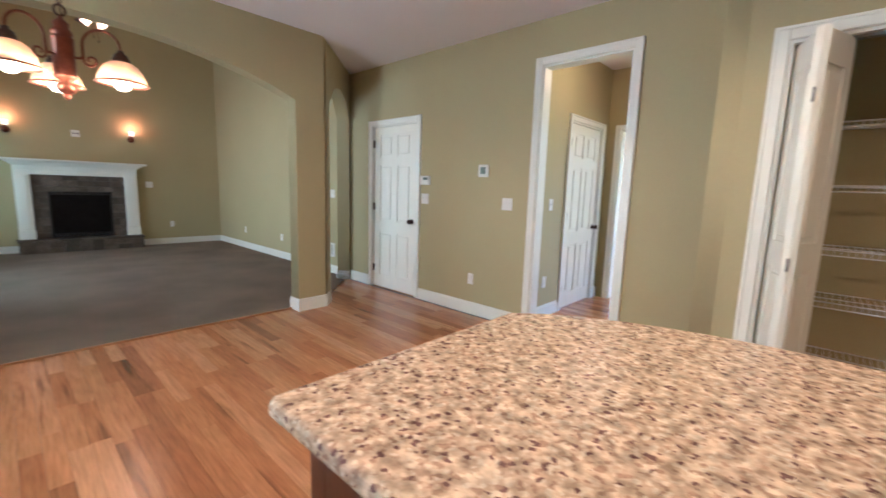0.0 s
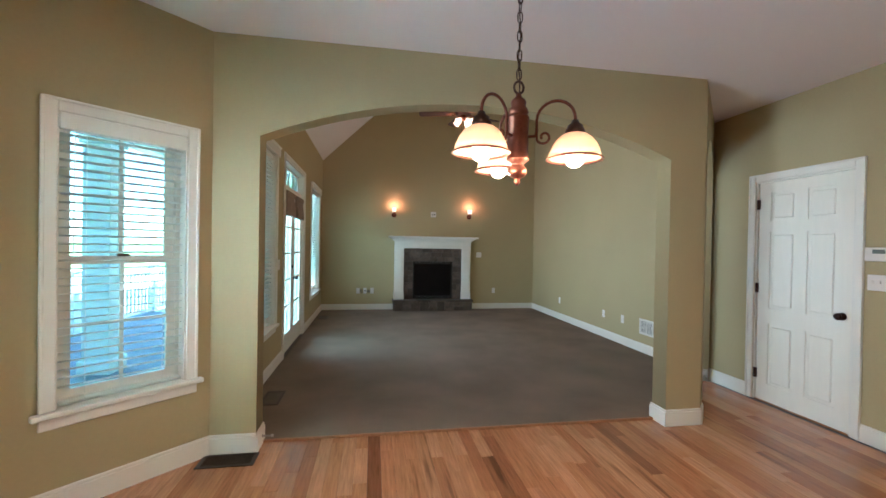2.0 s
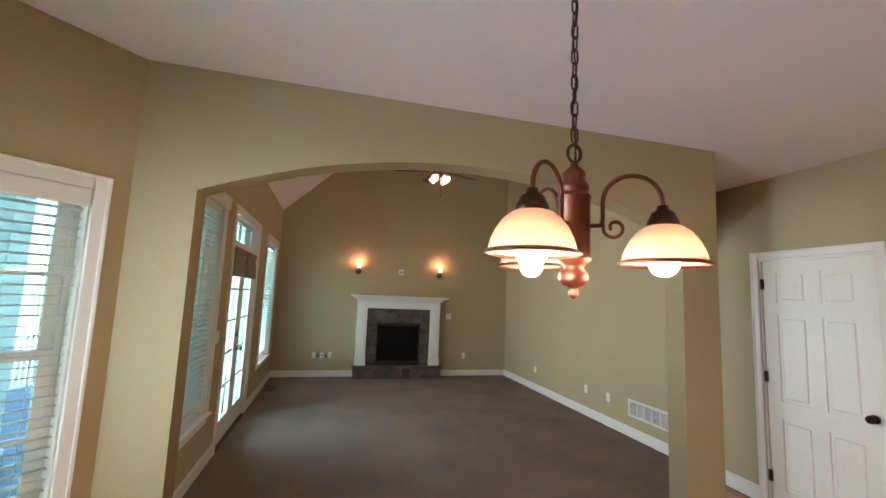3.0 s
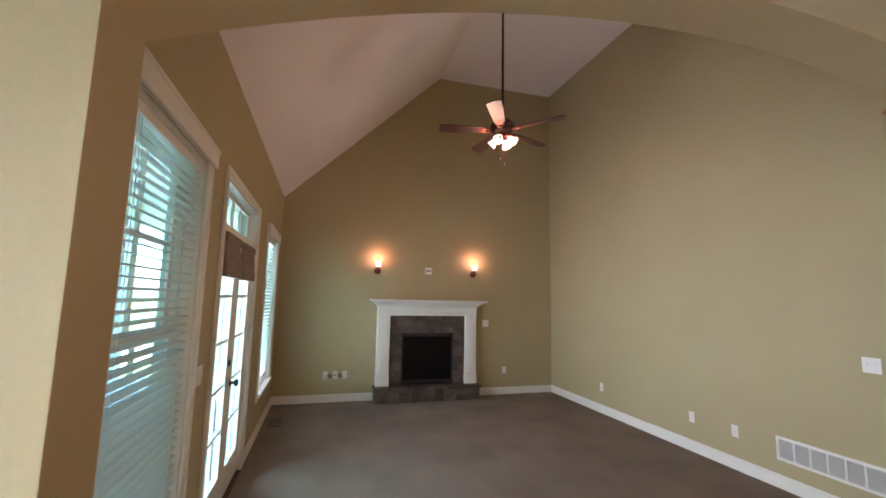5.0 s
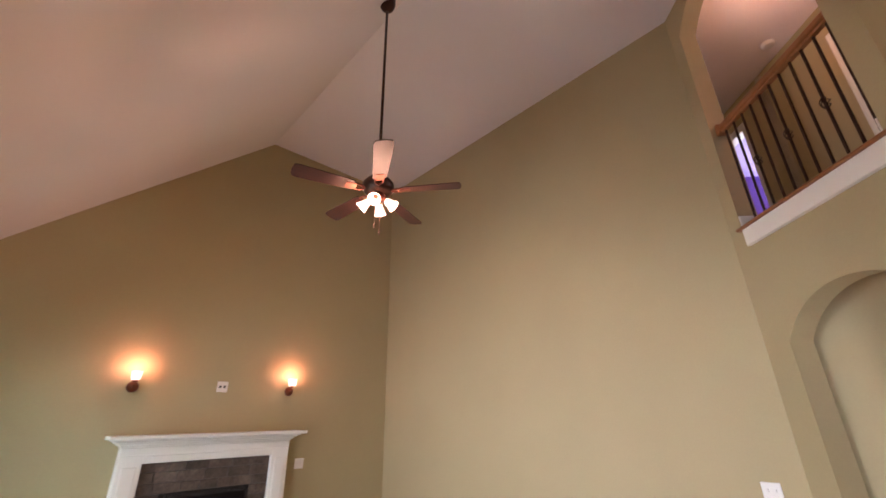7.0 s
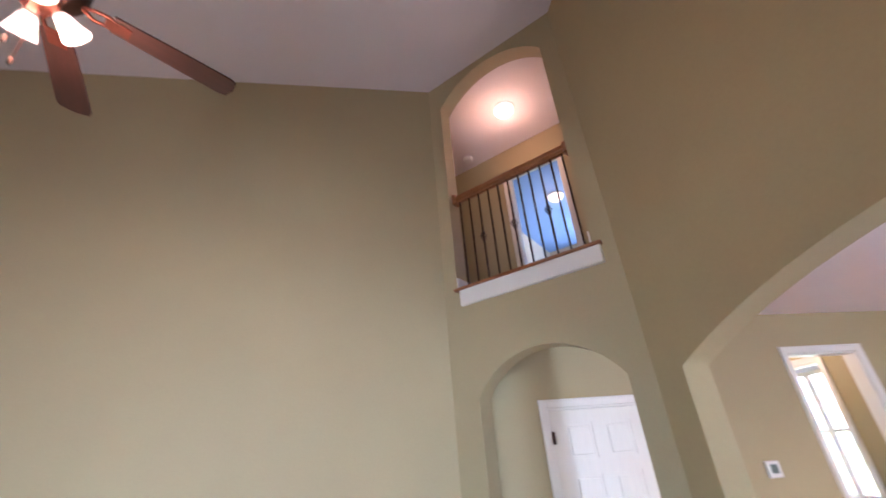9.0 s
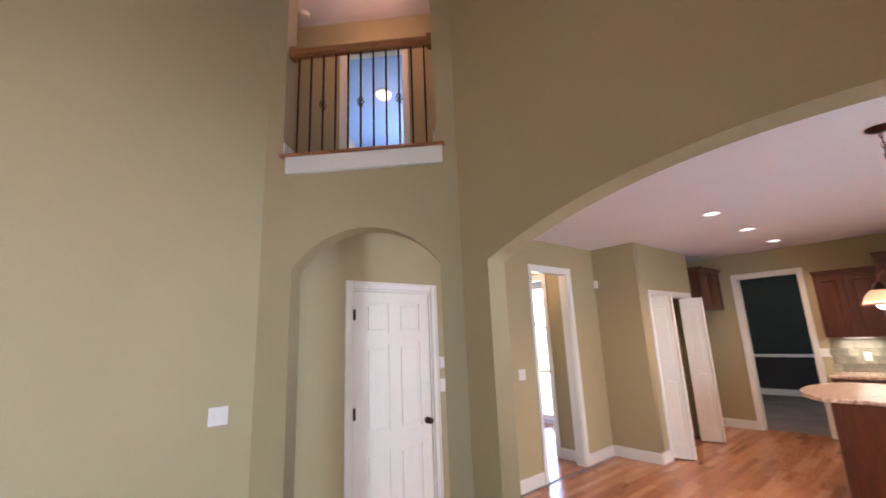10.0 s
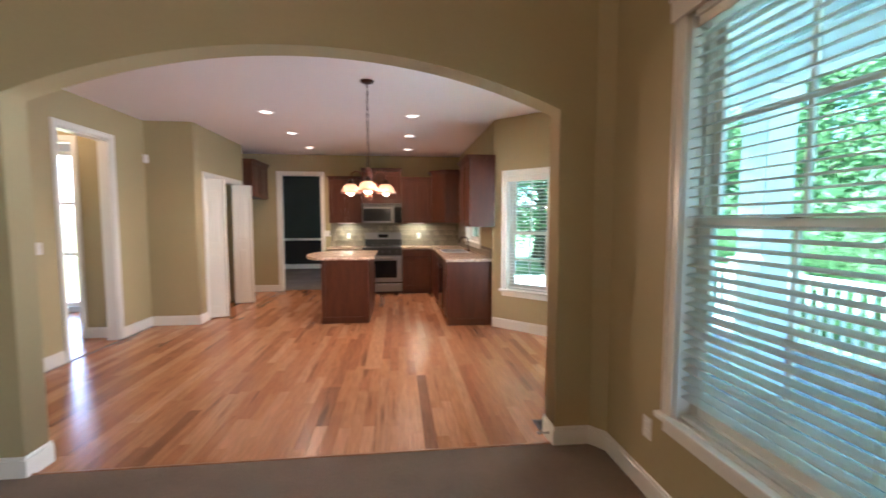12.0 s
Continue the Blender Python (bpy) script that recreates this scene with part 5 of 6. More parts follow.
def base_cabinet(m, w, depth, n, label, drawer=True):
    c = thing("base_cabinet", m, label, "cabinet", "cherry base cabinets")
    part("body", boxes((0.001, w - 0.001, -depth, 0, 0.1, 0.875), bev=0.002), CHERRY, c)
    part("toe_kick", boxes((0.002, w - 0.002, -depth, -0.07, 0, 0.1)), CHERRY, c)
    cab_front(c, w, 0.1, 0.875, n, drawer)
    return c


FU, FB = YK + 0.33, YK + 0.61   # faces of upper and lower cabinets on the end wall
wall_cabinet(pose(-2.645, FU, 0), 0.635, 1.39, 2.235, 0.325, 2, "cherry wall cabinet beside the microwave with raised panel doors")
wall_cabinet(pose(-3.425, FU + 0.03, 0), 0.775, 1.775, 2.40, 0.355, 2, "cherry cabinet above the microwave, set higher")
wall_cabinet(pose(-4.03, FU, 0), 0.60, 1.39, 2.235, 0.325, 2, "cherry wall cabinet between microwave and corner cabinet")
cc = thing("corner_cabinet", pose(0, 0, 0), "tall cherry corner wall cabinet set diagonally", "cabinet")
part("body", prism([(XL, YK), (-4.035, YK), (-4.035, FU), (-4.29, FU + 0.26), (XL, FU + 0.26)], 1.39, 2.36), CHERRY, cc)
dg = part("door_frame", boxes((0.01, 0.35, 0, 0.02, 1.4, 2.35), bev=0.004), CHERRY, cc)
dg.matrix_basis = Matrix.Translation((-4.29, FU + 0.26, 0)) @ pose(0, 0, 0, 0, 0, -45)
cr = bmesh.new()
for i, o in enumerate((0.015, 0.03, 0.045)):
    prism([(XL, YK), (-4.035 + o, YK), (-4.035 + o, FU + o * 0.6), (-4.29 + o * 0.6, FU + 0.26 + o), (XL, FU + 0.26 + o)], 2.36 + 0.02 * i, 2.38 + 0.02 * i, cr)
part("crown_moulding", cr, CHERRY, cc)
wall_cabinet(pose(XL + 0.33, -2.74, 0, 0, 0, -90), 0.86, 1.35, 2.23, 0.325, 2, "cherry wall cabinet at the end of the sink run")
wall_cabinet(pose(-0.76, YK + 0.005, 0, 0, 0, 90), -YK + PY1 - 0.01, 1.86, 2.47, 0.75, 2, "cherry cabinet over the empty refrigerator alcove")

base_cabinet(pose(-2.665, FB, 0), 0.655, 0.605, 2, "cherry base cabinet with drawers by the dining room")
base_cabinet(pose(-4.02, FB, 0), 0.585, 0.605, 2, "cherry base cabinet with drawers beside the range")
XR = XL + 0.61   # face of the sink run
base_cabinet(pose(XR, -2.93, 0, 0, 0, -90), 0.46, 0.605, 1, "cherry base cabinet at the open end of the run")
dwm = thing("dishwasher", pose(XR, -3.39, 0, 0, 0, -90), "black and steel dishwasher under the worktop", "dishwasher")
part("body", boxes((0.002, 0.598, -0.6, 0, 0.1, 0.87)), BLACKM, dwm)
dwd = part("door", boxes((0.004, 0.596, 0, 0.025, 0.11, 0.76), bev=0.005), BLACKG, dwm)
part("control_panel", boxes((0.004, 0.596, 0, 0.022, 0.765, 0.868), bev=0.005), BLACKM, dwm)
part("handle", tube([(0.05, 0.028, 0.74), (0.05, 0.05, 0.74), (0.55, 0.05, 0.74), (0.55, 0.028, 0.74)], 0.009, 8), STEEL, dwd)
base_cabinet(pose(XR, -3.99, 0, 0, 0, -90), 0.84, 0.605, 2, "cherry sink base cabinet", False)
base_cabinet(pose(XR, -4.83, 0, 0, 0, -90), 0.58, 0.605, 1, "cherry corner base cabinet")
ep = thing("end_panel", pose(0, 0, 0), "cherry end panel of the cabinet run", "cabinet panel")
part("panel", boxes((XL, XR + 0.004, -2.93, -2.905, 0.0, 0.875), bev=0.003), CHERRY, ep)
part("base_trim", boxes((XL, XR + 0.01, -2.905, -2.893, 0.0, 0.09), bev=0.003), CHERRY, ep)

ct = thing("worktop", pose(0, 0, 0), "speckled gold granite worktop round the sink", "worktop")
SX0, SX1, SY0, SY1 = -4.50, -4.12, -4.75, -4.05
part("slab", boxes((XL, SX0, -5.385, -2.875, 0.876, 0.912), (SX1, XR + 0.03, -5.385, -2.875, 0.876, 0.912),
                   (SX0, SX1, SY1, -2.875, 0.876, 0.912), (SX0, SX1, -5.385, SY0, 0.876, 0.912), (XL, -3.437, YK, -5.385, 0.876, 0.912)), GRANITE, ct)
ct2 = thing("worktop", pose(0, 0, 0), "short speckled granite worktop beside the range", "worktop")
part("slab", boxes((-2.668, -1.99, YK, FB + 0.03, 0.876, 0.912), bev=0.004), GRANITE, ct2)
sk = thing("kitchen_sink", pose((SX0 + SX1) / 2, (SY0 + SY1) / 2, 0.9), "stainless steel undermount sink", "sink")
part("rim", boxes((-0.21, -0.185, -0.37, 0.37, -0.005, 0.016), (0.185, 0.21, -0.37, 0.37, -0.005, 0.016), (-0.185, 0.185, 0.345, 0.37, -0.005, 0.016), (-0.185, 0.185, -0.37, -0.345, -0.005, 0.016), bev=0.003), SINKM, sk)
part("basin", boxes((-0.185, 0.185, -0.345, 0.345, -0.16, -0.155), (-0.19, -0.185, -0.345, 0.345, -0.155, 0.0), (0.185, 0.19, -0.345, 0.345, -0.155, 0.0),
                    (-0.185, 0.185, 0.345, 0.35, -0.155, 0.0), (-0.185, 0.185, -0.35, -0.345, -0.155, 0.0)), SINKM, sk)
fc = thing("kitchen_faucet", pose(-4.555, -4.38, 0.912), "dark bronze kitchen faucet behind the sink", "faucet")
part("spout", tube([(0, 0, 0), (0, 0, 0.17)] + [(0.075 - 0.075 * math.cos(radians(a)), 0, 0.17 + 0.075 * math.sin(radians(a))) for a in range(20, 181, 20)] + [(0.15, 0, 0.14)], 0.012, 10), BRONZE, fc)
part("base", lathe([(0.03, 0), (0.028, 0.012), (0.018, 0.05), (0, 0.05)], 16), BRONZE, fc)
part("lever", tube([(0, 0.015, 0.05), (0, 0.06, 0.075)], 0.007, 8), BRONZE, fc)


def range_stove():
    s = thing("kitchen_range", pose(-3.43, FB, 0), "stainless steel gas range with black glass oven door", "stove")
    w = 0.76
    part("body", boxes((0.002, w - 0.002, -0.6, 0, 0.03, 0.90)), BLACKM, s)
    dr = part("drawer", boxes((0.008, w - 0.008, 0, 0.035, 0.06, 0.215), bev=0.006), STEEL, s)
    part("handle", tube([(0.08, 0.035, 0.19), (0.08, 0.062, 0.19), (w - 0.08, 0.062, 0.19), (w - 0.08, 0.035, 0.19)], 0.009, 8), STEEL, dr)
    d = part("oven_door", boxes((0.008, w - 0.008, 0, 0.04, 0.245, 0.76), bev=0.006), STEEL, s)
    part("window", boxes((0.10, w - 0.10, 0.038, 0.043, 0.33, 0.665), bev=0.002), BLACKG, d, "black oven glass")
    part("handle", tube([(0.06, 0.04, 0.72), (0.06, 0.075, 0.72), (w - 0.06, 0.075, 0.72), (w - 0.06, 0.04, 0.72)], 0.011, 8), STEEL, d)
    p = part("knob_panel", boxes((0.006, w - 0.006, 0, 0.045, 0.765, 0.895), bev=0.008), BLACKM, s)
    for k in range(5):
        part("knob", lathe([(0, 0.0), (0.024, 0.0), (0.021, 0.024), (0, 0.026)], 16, m=pose(0.1 + k * 0.14, 0.045, 0.83, -90, 0, 0)), BLACKM, p)
    part("cooktop", boxes((0.004, w - 0.004, -0.6, 0.03, 0.90, 0.915), bev=0.004), BLACKM, s)
    for k in range(2):
        bm = bmesh.new()
        x0 = 0.05 + k * 0.34
        for i in range(4):
            tube([(x0 + i * 0.105, -0.55, 0.94), (x0 + i * 0.105, -0.05, 0.94)], 0.007, 6, bm)
        for y in (-0.55, -0.3, -0.05):
            tube([(x0, y, 0.94), (x0 + 0.315, y, 0.94)], 0.007, 6, bm)
            tube([(x0 + 0.01, y, 0.915), (x0 + 0.01, y, 0.94)], 0.007, 6, bm)
        part("grate", bm, BLACKM, s, "black cast iron grate")
    b = part("backguard", boxes((0.004, w - 0.004, -0.6, -0.54, 0.915, 1.19), bev=0.008), STEEL, s)
    part("lower_strip", boxes((0.01, w - 0.01, -0.541, -0.536, 0.92, 1.05)), BLACKM, b)
    part("display", boxes((0.28, w - 0.28, -0.541, -0.536, 1.085, 1.15)), BLACKG, b)


range_stove()


def microwave():
    s = thing("microwave_oven", pose(-3.43, YK + 0.40, 0), "stainless over-range microwave with black door glass", "microwave")
    part("body", boxes((0.002, 0.758, -0.395, 0, 1.385, 1.772), bev=0.003), STEEL, s)
    d = part("door", boxes((0.15, 0.755, 0, 0.022, 1.39, 1.70), bev=0.004), STEEL, s)
    part("window", boxes((0.215, 0.745, 0.021, 0.0245, 1.425, 1.668), bev=0.002), BLACKG, d, "black glass window")
    part("control_panel", boxes((0.005, 0.146, 0, 0.022, 1.39, 1.70), bev=0.003), BLACKG, s)
    part("handle", tube([(0.19, 0.022, 1.44), (0.19, 0.05, 1.44), (0.19, 0.05, 1.66), (0.19, 0.022, 1.66)], 0.008, 8), STEEL, d)
    part("vent_grille", boxes(*[(0.01, 0.75, 0, 0.014, 1.708 + 0.013 * i, 1.716 + 0.013 * i) for i in range(5)]), BLACKM, s)


microwave()

# backsplash of tumbled stone, tile by tile
bk = thing("backsplash", pose(0, 0, 0), "tumbled beige stone tile backsplash", "tile", kind="structure")
part("mortar", boxes((-4.625, -1.99, YK, YK + 0.004, 0.912, 1.385), (XL, XL + 0.004, YK + 0.004, -5.02, 0.912, 1.385), (XL, XL + 0.004, -5.02, -2.9, 0.912, 1.05)), MORTAR, bk)
rt = random.Random(9)
tm = [mesh_of("tile", boxes((-0.049, 0.049, 0, 0.008 + 0.001 * i, -0.049, 0.049), bev=0.006), TUMBLE) for i in range(3)]
for r in range(4):
    for k in range(26):
        x = -4.57 + 0.102 * k + (0.051 if r % 2 else 0.0)
        if x < -2.0:
            o = new("tile", tm[rt.randrange(3)])
            o.parent, o.matrix_basis = bk, pose(x, YK + 0.003, 0.965 + 0.105 * r + 0.0, 0, rt.uniform(-1, 1), 0)
    for k in range(30):
        y = YK + 0.07 + 0.102 * k
        if y < -2.95 and (r < 1 or y < -5.06):
            o = new("tile", tm[rt.randrange(3)])
            o.parent, o.matrix_basis = bk, pose(XL + 0.003, y, 0.965 + 0.105 * r, 0, 0, -90)
wall_plate(pose(-2.35, YK + 0.012, 1.12), "white outlet on the backsplash", "outlet", 1)
wall_plate(pose(-3.78, YK + 0.012, 1.12), "white outlet on the backsplash", "outlet", 1)

# lights under the wall cabinets
for x in (-2.32, -3.73):
    ul = thing("under_cabinet_light", pose(x, YK + 0.17, 1.385), "lit slim lamp under a wall cabinet", "cabinet lamp", "under-cabinet lamps")
    part("housing", boxes((-0.15, 0.15, -0.04, 0.04, -0.012, 0.005), bev=0.003), TRIM, ul)
    part("lens", boxes((-0.13, 0.13, -0.028, 0.028, -0.016, -0.011)), CANLENS, ul)
    li = bpy.data.lights.new("cabinet_light", "AREA")
    li.shape, li.size, li.size_y, li.energy, li.color = "RECTANGLE", 0.26, 0.05, P_UNDER, (0.96, 0.94, 0.64)
    o = new("cabinet_light", li)
    o.location = (x, YK + 0.17, 1.366)

# island
isl = thing("kitchen_island", pose(0, 0, 0), "dark cherry kitchen island cabinet", "kitchen island")
IX0, IX1, IY0, IY1 = -2.93, -2.30, -4.52, -3.195
part("body", boxes((IX0, IX1, IY0, IY1, 0.0, 0.884), bev=0.003), CHERRY, isl)
part("corner_post", boxes((IX0 - 0.006, IX0 + 0.05, IY1 - 0.05, IY1 + 0.006, 0, 0.884), bev=0.004), CHERRY, isl)
part("corner_post", boxes((IX1 - 0.05, IX1 + 0.006, IY1 - 0.05, IY1 + 0.006, 0, 0.884), bev=0.004), CHERRY, isl)
part("base_trim", boxes((IX0 - 0.012, IX1 + 0.012, IY0 - 0.012, IY1 + 0.012, 0, 0.09), bev=0.005), CHERRY, isl)
for k in range(3):
    y1 = IY1 - 0.06 - k * 0.46
    bm = boxes((IX0 - 0.016, IX0, y1 - 0.44, y1, 0.11, 0.70), bev=0.004)
    box(bm, IX0 - 0.022, IX0 - 0.012, y1 - 0.36, y1 - 0.08, 0.19, 0.62, bev=0.006)
    part("door", bm, CHERRY, isl)
    part("drawer_front", boxes((IX0 - 0.016, IX0, y1 - 0.44, y1, 0.72, 0.868), bev=0.005), CHERRY, isl)
it = thing("island_top", pose(0, 0, 0), "speckled gold granite island top with a bowed bar side", "worktop")
bm = bmesh.new()
tx0, tx1, ty0, ty1 = -3.01, -2.24, -4.60, -3.172
bow = arch(ty0, ty1, 0.0, 0.26, 14)[::-1]
out = [(tx0 + 0.012, ty1)] + [(tx1 + b, y) for y, b in bow] + [(tx0 + 0.012, ty0), (tx0, ty0 + 0.012), (tx0, ty1 - 0.012)]
prism(out, 0.884, 0.922, bm)
es = [e for e in bm.edges if abs(e.verts[0].co.z - e.verts[1].co.z) < 0.001]
bmesh.ops.bevel(bm, geom=es, offset=0.012, segments=3, affect="EDGES", profile=0.5)
part("slab", bm, GRANITE, it)


# ---- pantry ----
def bifold(name, jamb_y, d, label):
    """Two hinged leaves, half folded, standing out of the closet towards the room; d is the way along y."""
    b = thing(name, pose(PX + 0.05, jamb_y, 0), label, "door", "bifold pantry doors")
    lw, sp = 0.305, 0.105
    out = math.sqrt(lw * lw - sp * sp)
    ang = math.degrees(math.atan2(out, sp))
    pb = panel_bm(lw, 2.02, 0.03, ((0.16, 0.95, 1), (1.08, 1.88, 1)), 0.07)
    me = mesh_of("leaf", pb, DOORW)
    for k in range(2):
        o = new("leaf", me)
        o.parent = b
        if k == 0:
            o.matrix_basis = pose(0, 0, 0.015, 0, 0, 90 * d + d * ang) if d > 0 else pose(0, 0, 0.015, 0, 0, 0) @ Matrix.Translation((-out, -sp, 0)) @ pose(0, 0, 0, 0, 0, 90 - ang)
        else:
            o.matrix_basis = Matrix.Translation((0, -2 * sp - 0.004, 0.015)) @ pose(0, 0, 0, 0, 0, 90 + ang)
    for z in (0.3, 1.0, 1.75):
        part("hinge", tube([(-out - 0.012, -sp, z - 0.03), (-out - 0.012, -sp, z + 0.03)], 0.006, 6), STEEL, b)


bifold("bifold_door", PO[1] - 0.02, -1, "half-open white bifold pantry door next to the hall")
bifold("bifold_door", PO[0] + 0.02 + 0.214, -1, "half-open white bifold pantry door next to the alcove")
solid("trim_pantry_track", boxes((PX + 0.03, PX + 0.07, PO[0] + 0.02, PO[1] - 0.02, 2.03, 2.044)), STEEL, "steel bifold track", "trim")
for z in (0.42, 0.757, 1.04, 1.375, 1.70):
    sh = thing("wire_shelf", pose(-0.17, (PY0 + PY1) / 2 - 0.05, z), "white wire pantry shelf", "shelf", "pantry shelves")
    L = (PY0 - PY1 - 0.22) / 2
    part("front_rod", tube([(-0.15, -L, 0), (-0.15, L, 0)], 0.004, 6), WIRE, sh)
    part("lip_rod", tube([(-0.15, -L, -0.03), (-0.15, L, -0.03)], 0.004, 6), WIRE, sh)
    part("back_rod", tube([(0.16, -L, 0), (0.16, L, 0)], 0.004, 6), WIRE, sh)
    part("middle_rod", tube([(0.0, -L, -0.004), (0.0, L, -0.004)], 0.004, 6), WIRE, sh)
    bm = bmesh.new()
    k = -L
    while k < L:
        box(bm, -0.15, 0.16, k - 0.0015, k + 0.0015, 0.003, 0.006)
        box(bm, -0.1515, -0.1485, k - 0.0015, k + 0.0015, -0.03, 0.003)
        k += 0.028
    part("wire_grid", bm, WIRE, sh)


# ---- porch and garden ----
pd = thing("porch_deck", pose(0, 0, 0), "porch deck boards with grey-blue shade in the colour", "deck", kind="structure")
part("joists", boxes((-8.3, XL - 0.19, -9, 9.5, -0.5, -0.16)), SIDING, pd)
bm = mesh_of("board", boxes((-8.35, XL - 0.19, -0.066, 0.066, -0.157, -0.13)), DECK)
for k in range(92):
    o = new("board", bm)
    o.parent, o.location = pd, (0, -6.0 + 0.14 * k, 0)
# The second box, beside the bay, is unseen: added to shade column and deck.
solid("porch_ceiling", boxes((-6.9, XL - 0.17, 0.2, 9.7, 2.90, 3.0), (-6.9, -5.62, -3.2, 0.2, 2.90, 3.0)), SIDING, "white painted porch ceiling with an unseen strip added for shade", "ceiling")
solid("porch_beam", boxes((-6.75, -6.55, -3.1, 9.5, 2.60, 2.90)), SIDING, "white porch beam", "beam")


def column(y):
    p = thing("porch_column", pose(-6.65, y, -0.13), "square white porch column", "column", "porch columns")
    part("shaft", boxes((-0.14, 0.14, -0.14, 0.14, 0, 2.73), bev=0.006), SIDING, p)
    part("base", boxes((-0.17, 0.17, -0.17, 0.17, 0, 0.16), bev=0.01), SIDING, p)
    part("capital", boxes((-0.17, 0.17, -0.17, 0.17, 2.6, 2.729), bev=0.01), SIDING, p)


YC = (-7.6, -5.2, -2.8, -0.4, 2.0, 4.4, 6.8, 9.2)
for y in (-0.8, 2.45, 5.7, 8.95):
    column(y)
for y in YC:
    p = thing("railing_post", pose(-8.2, y, -0.13), "white capped deck railing post", "post", "deck posts")
    part("shaft", boxes((-0.07, 0.07, -0.07, 0.07, 0, 1.0), bev=0.006), SIDING, p)
    part("cap", boxes((-0.09, 0.09, -0.09, 0.09, 1.0, 1.04), bev=0.012), SIDING, p)
bl = mesh_of("picket", boxes((-0.018, 0.018, -0.018, 0.018, 0.1, 0.86)), SIDING)
for a, b in zip(YC, YC[1:]):
    r = thing("porch_railing", pose(-8.2, a + 0.1, -0.13), "white porch railing with square pickets", "railing", "porch railings")
    L = b - a - 0.2
    part("top_rail", boxes((-0.045, 0.045, 0, L, 0.86, 0.91), bev=0.008), SIDING, r)
    part("bottom_rail", boxes((-0.03, 0.03, 0, L, 0.06, 0.10)), SIDING, r)
    n = 17
    for k in range(n):
        o = new("picket", bl)
        o.parent, o.location = r, (0, (k + 0.5) * L / n, 0)

solid("ground", boxes((-300, 300, -300, 300, -1.3, -0.7)), LAWN, "sunlit green lawn", "ground")
solid("driveway", boxes((-40, -9.3, 3.0, 24, -0.75, -0.68)), CONCRETE, "pale concrete driveway in the sun", "driveway")


def tree_meshes(seed, height):
    rnd = random.Random(seed)
    tr = bmesh.new()
    top = Vector((rnd.uniform(-0.5, 0.5), rnd.uniform(-0.5, 0.5), height * 0.72))
    trunk = [Vector((0, 0, 0)).lerp(top, i / 6) + Vector((rnd.uniform(-0.12, 0.12), rnd.uniform(-0.12, 0.12), 0)) * (i > 0) for i in range(7)]
    tube(trunk, [0.24 * (1 - 0.75 * i / 6) + 0.03 for i in range(7)], 9, tr)
    tips = [trunk[-1]]
    for k in range(16):
        t = rnd.uniform(0.12, 0.98)
        p = trunk[0].lerp(trunk[-1], t)
        a = rnd.uniform(0, 2 * math.pi)
        L = height * rnd.uniform(0.2, 0.36) * (1.15 - 0.5 * t)
        q = p + Vector((math.cos(a) * L, math.sin(a) * L, L * rnd.uniform(0.1, 0.7)))
        mid = p.lerp(q, 0.5) + Vector((0, 0, 0.12 * L))
        tube([p, mid, q], [0.07, 0.045, 0.02], 5, tr)
        tips += [q, mid, p.lerp(q, 0.8)]
    verts, faces = [], []
    for c in tips:
        for j in range(230):
            d = Vector((rnd.gauss(0, 1), rnd.gauss(0, 1), rnd.gauss(0, 0.75)))
            p = c + d * (height * 0.062)
            s = rnd.uniform(0.05, 0.11)
            u = Vector((rnd.gauss(0, 1), rnd.gauss(0, 1), rnd.gauss(0, 0.6))).normalized()
            w = u.cross(Vector((rnd.gauss(0, 1), rnd.gauss(0, 1), rnd.gauss(0, 1)))).normalized()
            i = len(verts)
            verts += [p - u * s, p + w * s * 0.5, p + u * s, p - w * s * 0.5]
            faces.append((i, i + 1, i + 2, i + 3))
    me = bpy.data.meshes.new("crown")
    me.from_pydata([tuple(v) for v in verts], [], faces)
    me.materials.append(LEAF)
    return mesh_of("trunk", tr, BARK), me


KINDS = [tree_meshes(s, h) for s, h in ((1, 8.5), (2, 10.0), (3, 7.0))]
rg = random.Random(21)
SPOTS = [(-13.0 - 5.0 * (k % 2) + rg.uniform(-1.4, 1.4), -14 + 1.3 * k + rg.uniform(-0.8, 0.8)) for k in range(16)]
SPOTS += [(-15.0 + 1.1 * k + rg.uniform(-0.7, 0.7), -15.0 - 4.5 * (k % 2) + rg.uniform(-1.2, 1.2)) for k in range(11)]
SPOTS += [(-24.0 + rg.uniform(-2, 2), -22 + 3.2 * k) for k in range(14)]
for x, y in SPOTS:
    t = thing("tree", pose(x, y, -0.72, 0, 0, rg.uniform(0, 360)), "leafy green garden tree beyond the porch", "tree", "garden trees")
    tm_, cm_ = KINDS[rg.randrange(3)]
    for nm, me in (("trunk", tm_), ("crown", cm_)):
        o = new(nm, me)
        o.parent = t

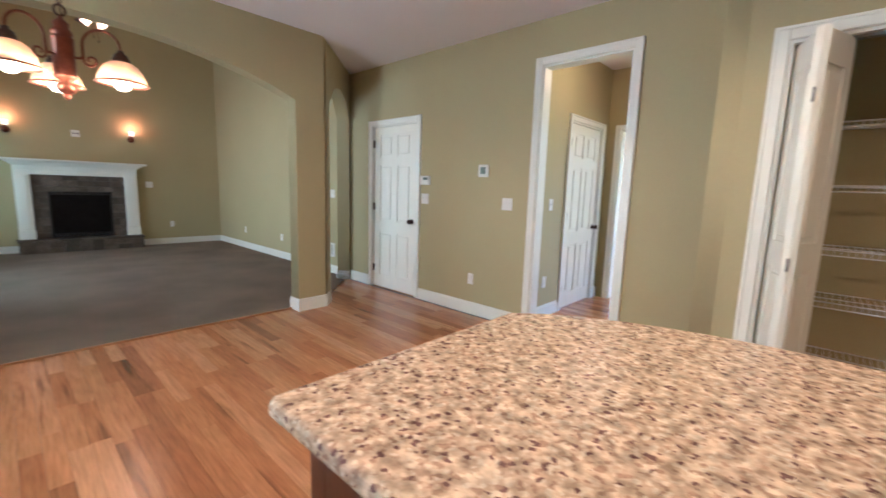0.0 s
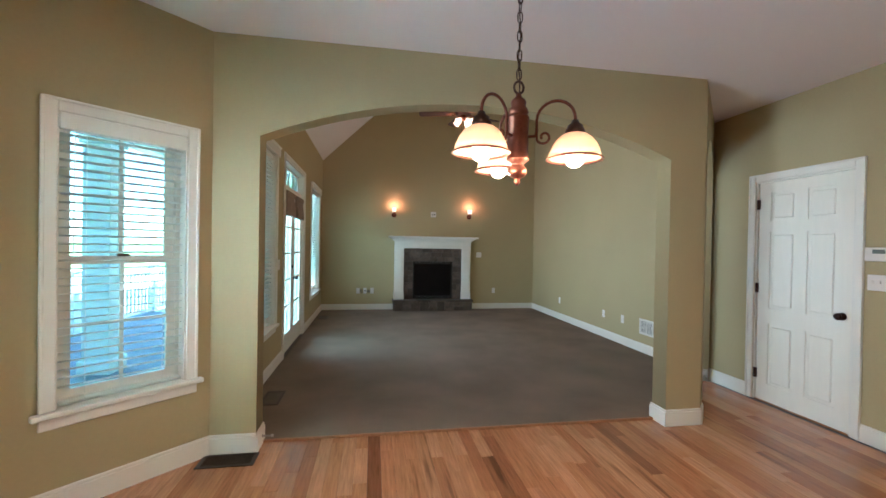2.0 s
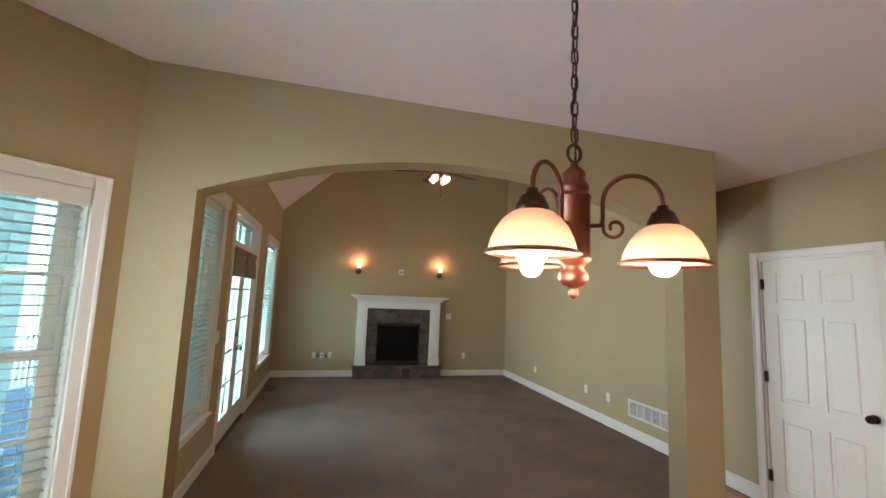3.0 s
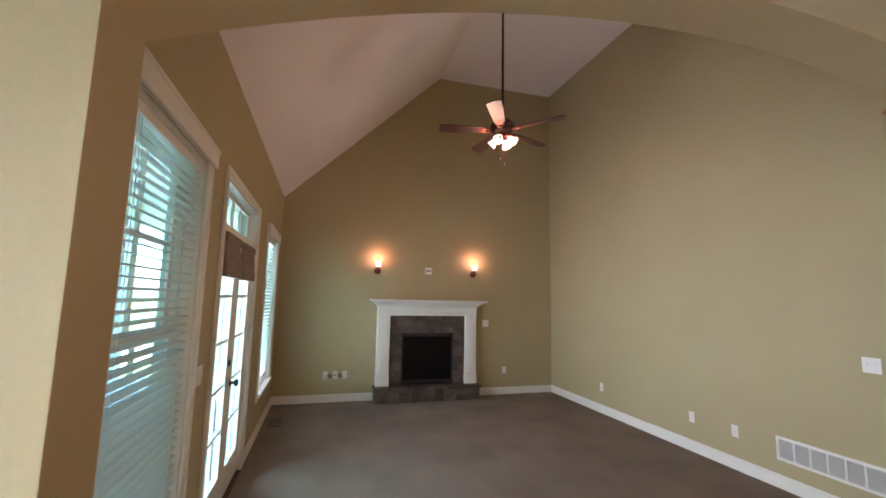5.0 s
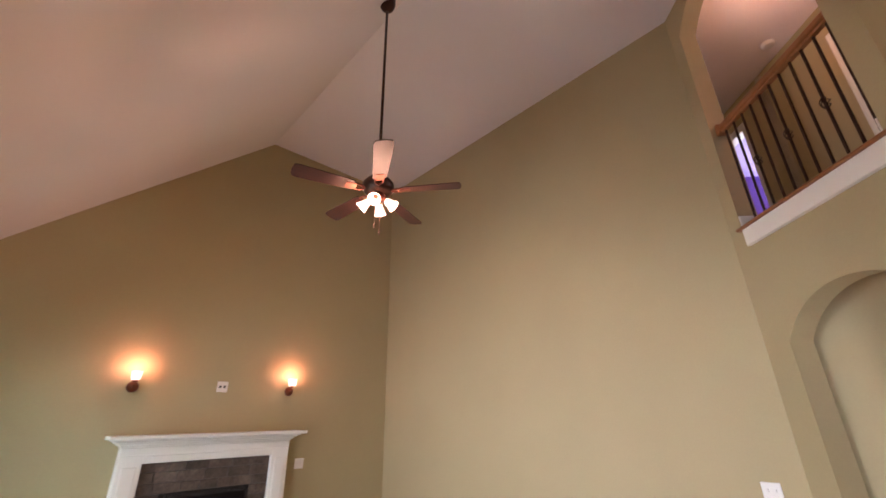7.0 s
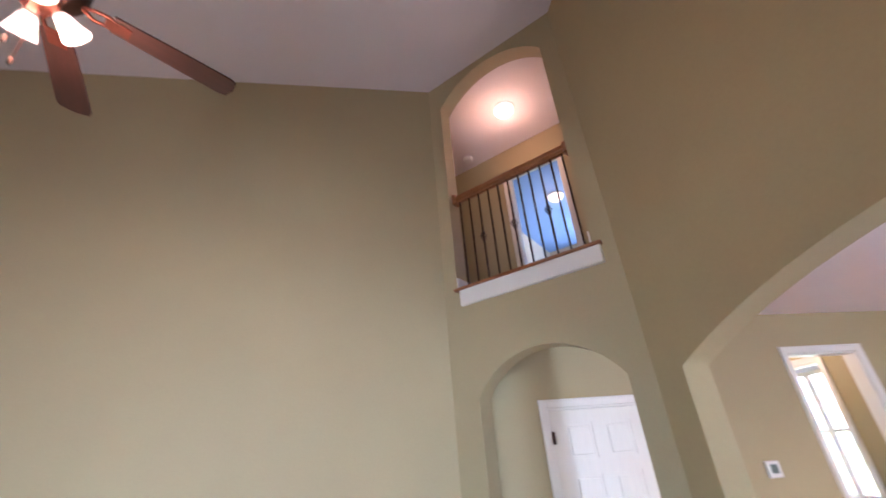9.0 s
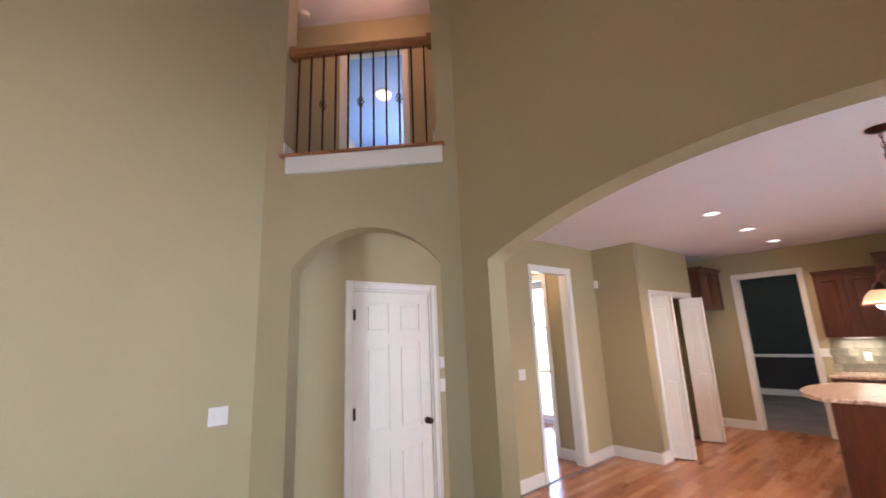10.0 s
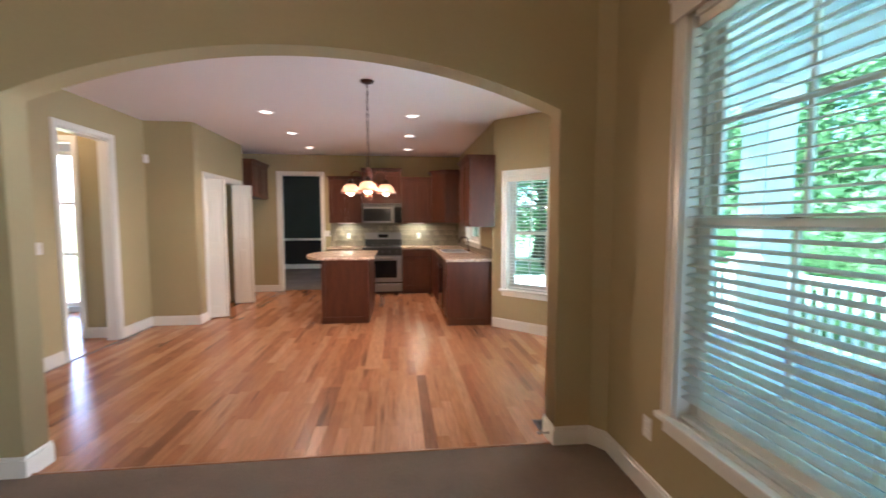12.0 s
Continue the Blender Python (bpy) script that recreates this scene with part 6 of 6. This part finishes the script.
for k in range(15):
    m = pose(-10.6 - 1.5 * (k % 2) + rg.uniform(-0.5, 0.5), -13.5 + 0.95 * k, -0.85, 0, 0, rg.uniform(0, 360)) @ Matrix.Scale(rg.uniform(0.26, 0.36), 4)
    t = thing("shrub", m, "leafy green shrub behind the deck railing", "shrub", "garden shrubs")
    tm_, cm_ = KINDS[rg.randrange(3)]
    for nm, me in (("stem", tm_), ("crown", cm_)):
        o = new(nm, me)
        o.parent = t
# Muntins of the assumed front window that lets light into the hall.
solid("window_front", boxes((0.5, 3.8, -4.50, -4.45, 0.08, 0.14), (0.5, 3.8, -4.50, -4.45, 2.44, 2.5), (0.5, 3.8, -4.49, -4.46, 0.88, 0.93), (0.5, 3.8, -4.49, -4.46, 1.68, 1.72),
                            *[(0.5 + 0.54 * i, 0.56 + 0.54 * i, -4.505, -4.445, 0.14, 2.44) for i in range(7)]), TRIM, "assumed wide white window with muntins, added to light the hall", "window")


# ---- floor boards ----
rf = random.Random(5)
WB = 0.0826


near, far = [], []
rows_n = int(5.35 / WB)
for i in range(rows_n):
    x0 = -5.33 + i * WB
    xm = x0 + WB / 2
    y = YK - 0.14 - rf.uniform(0, 0.9)
    hi = 0.128 if xm < -0.96 else min(1.09, xm + 1.07)
    lo = YK - 0.14
    if xm < XL:
        lo, hi = -2.82 + (XL - xm), -(XL - xm)
    while y < hi:
        L = rf.choice((0.45, 0.6, 0.8, 1.0, 1.2, 1.5)) * rf.uniform(0.85, 1.15)
        a, b = max(y, lo), min(y + L, hi)
        if b - a > 0.03:
            (near if (a > -2.95 and xm > XL) else far).append((x0, a, b))
        y += L
for x0 in (0.0 + WB * k for k in range(56)):
    y = -5.6
    top = -1.8 if x0 < 1.9 else 0.6
    low = -2.8 if x0 < 0.12 else -5.6
    y = low
    while y < top:
        L = rf.uniform(0.5, 1.4)
        far.append((x0, y, min(y + L, top)))
        y += L
near.sort(key=lambda q: -q[1])
far += near[300:]
near = near[:300]


def board_bm(bm, x0, x1, y0, y1, z0, z1, g=0.0005, c=0.0005):
    pts = [(x0 + g, y0 + g), (x1 - g, y0 + g), (x1 - g, y1 - g), (x0 + g, y1 - g)]
    ins = [(x0 + g + c, y0 + g + c), (x1 - g - c, y0 + g + c), (x1 - g - c, y1 - g - c), (x0 + g + c, y1 - g - c)]
    lo = [bm.verts.new((*p, z0)) for p in pts]
    mi = [bm.verts.new((*p, z1 - c * 0.6)) for p in pts]
    hi = [bm.verts.new((*p, z1)) for p in ins]
    bm.faces.new(hi)
    for i in range(4):
        j = (i + 1) % 4
        bm.faces.new((lo[i], lo[j], mi[j], mi[i])), bm.faces.new((mi[i], mi[j], hi[j], hi[i]))


for x0, a, b in near:
    bm = bmesh.new()
    dz = rf.uniform(-0.0003, 0.0003)
    board_bm(bm, -WB / 2, WB / 2, -(b - a) / 2, (b - a) / 2, -0.006, 0.0 + dz)
    me = bpy.data.meshes.new("floor_board")
    bm.to_mesh(me)
    bm.free()
    me.materials.append(BOARD)
    o = new("floor_board", me)
    o.parent, o.location = floor, (x0 + WB / 2, (a + b) / 2, 0)
bm = bmesh.new()
for x0, a, b in far:
    board_bm(bm, x0, x0 + WB, a, b, -0.006, 0.0)
me = bpy.data.meshes.new("floor_boards")
bm.to_mesh(me)
bm.free()
me.materials.append(BOARDS)
tagged(new("floor_boards", me), "hickory floor boards", kind="stuff").parent = floor
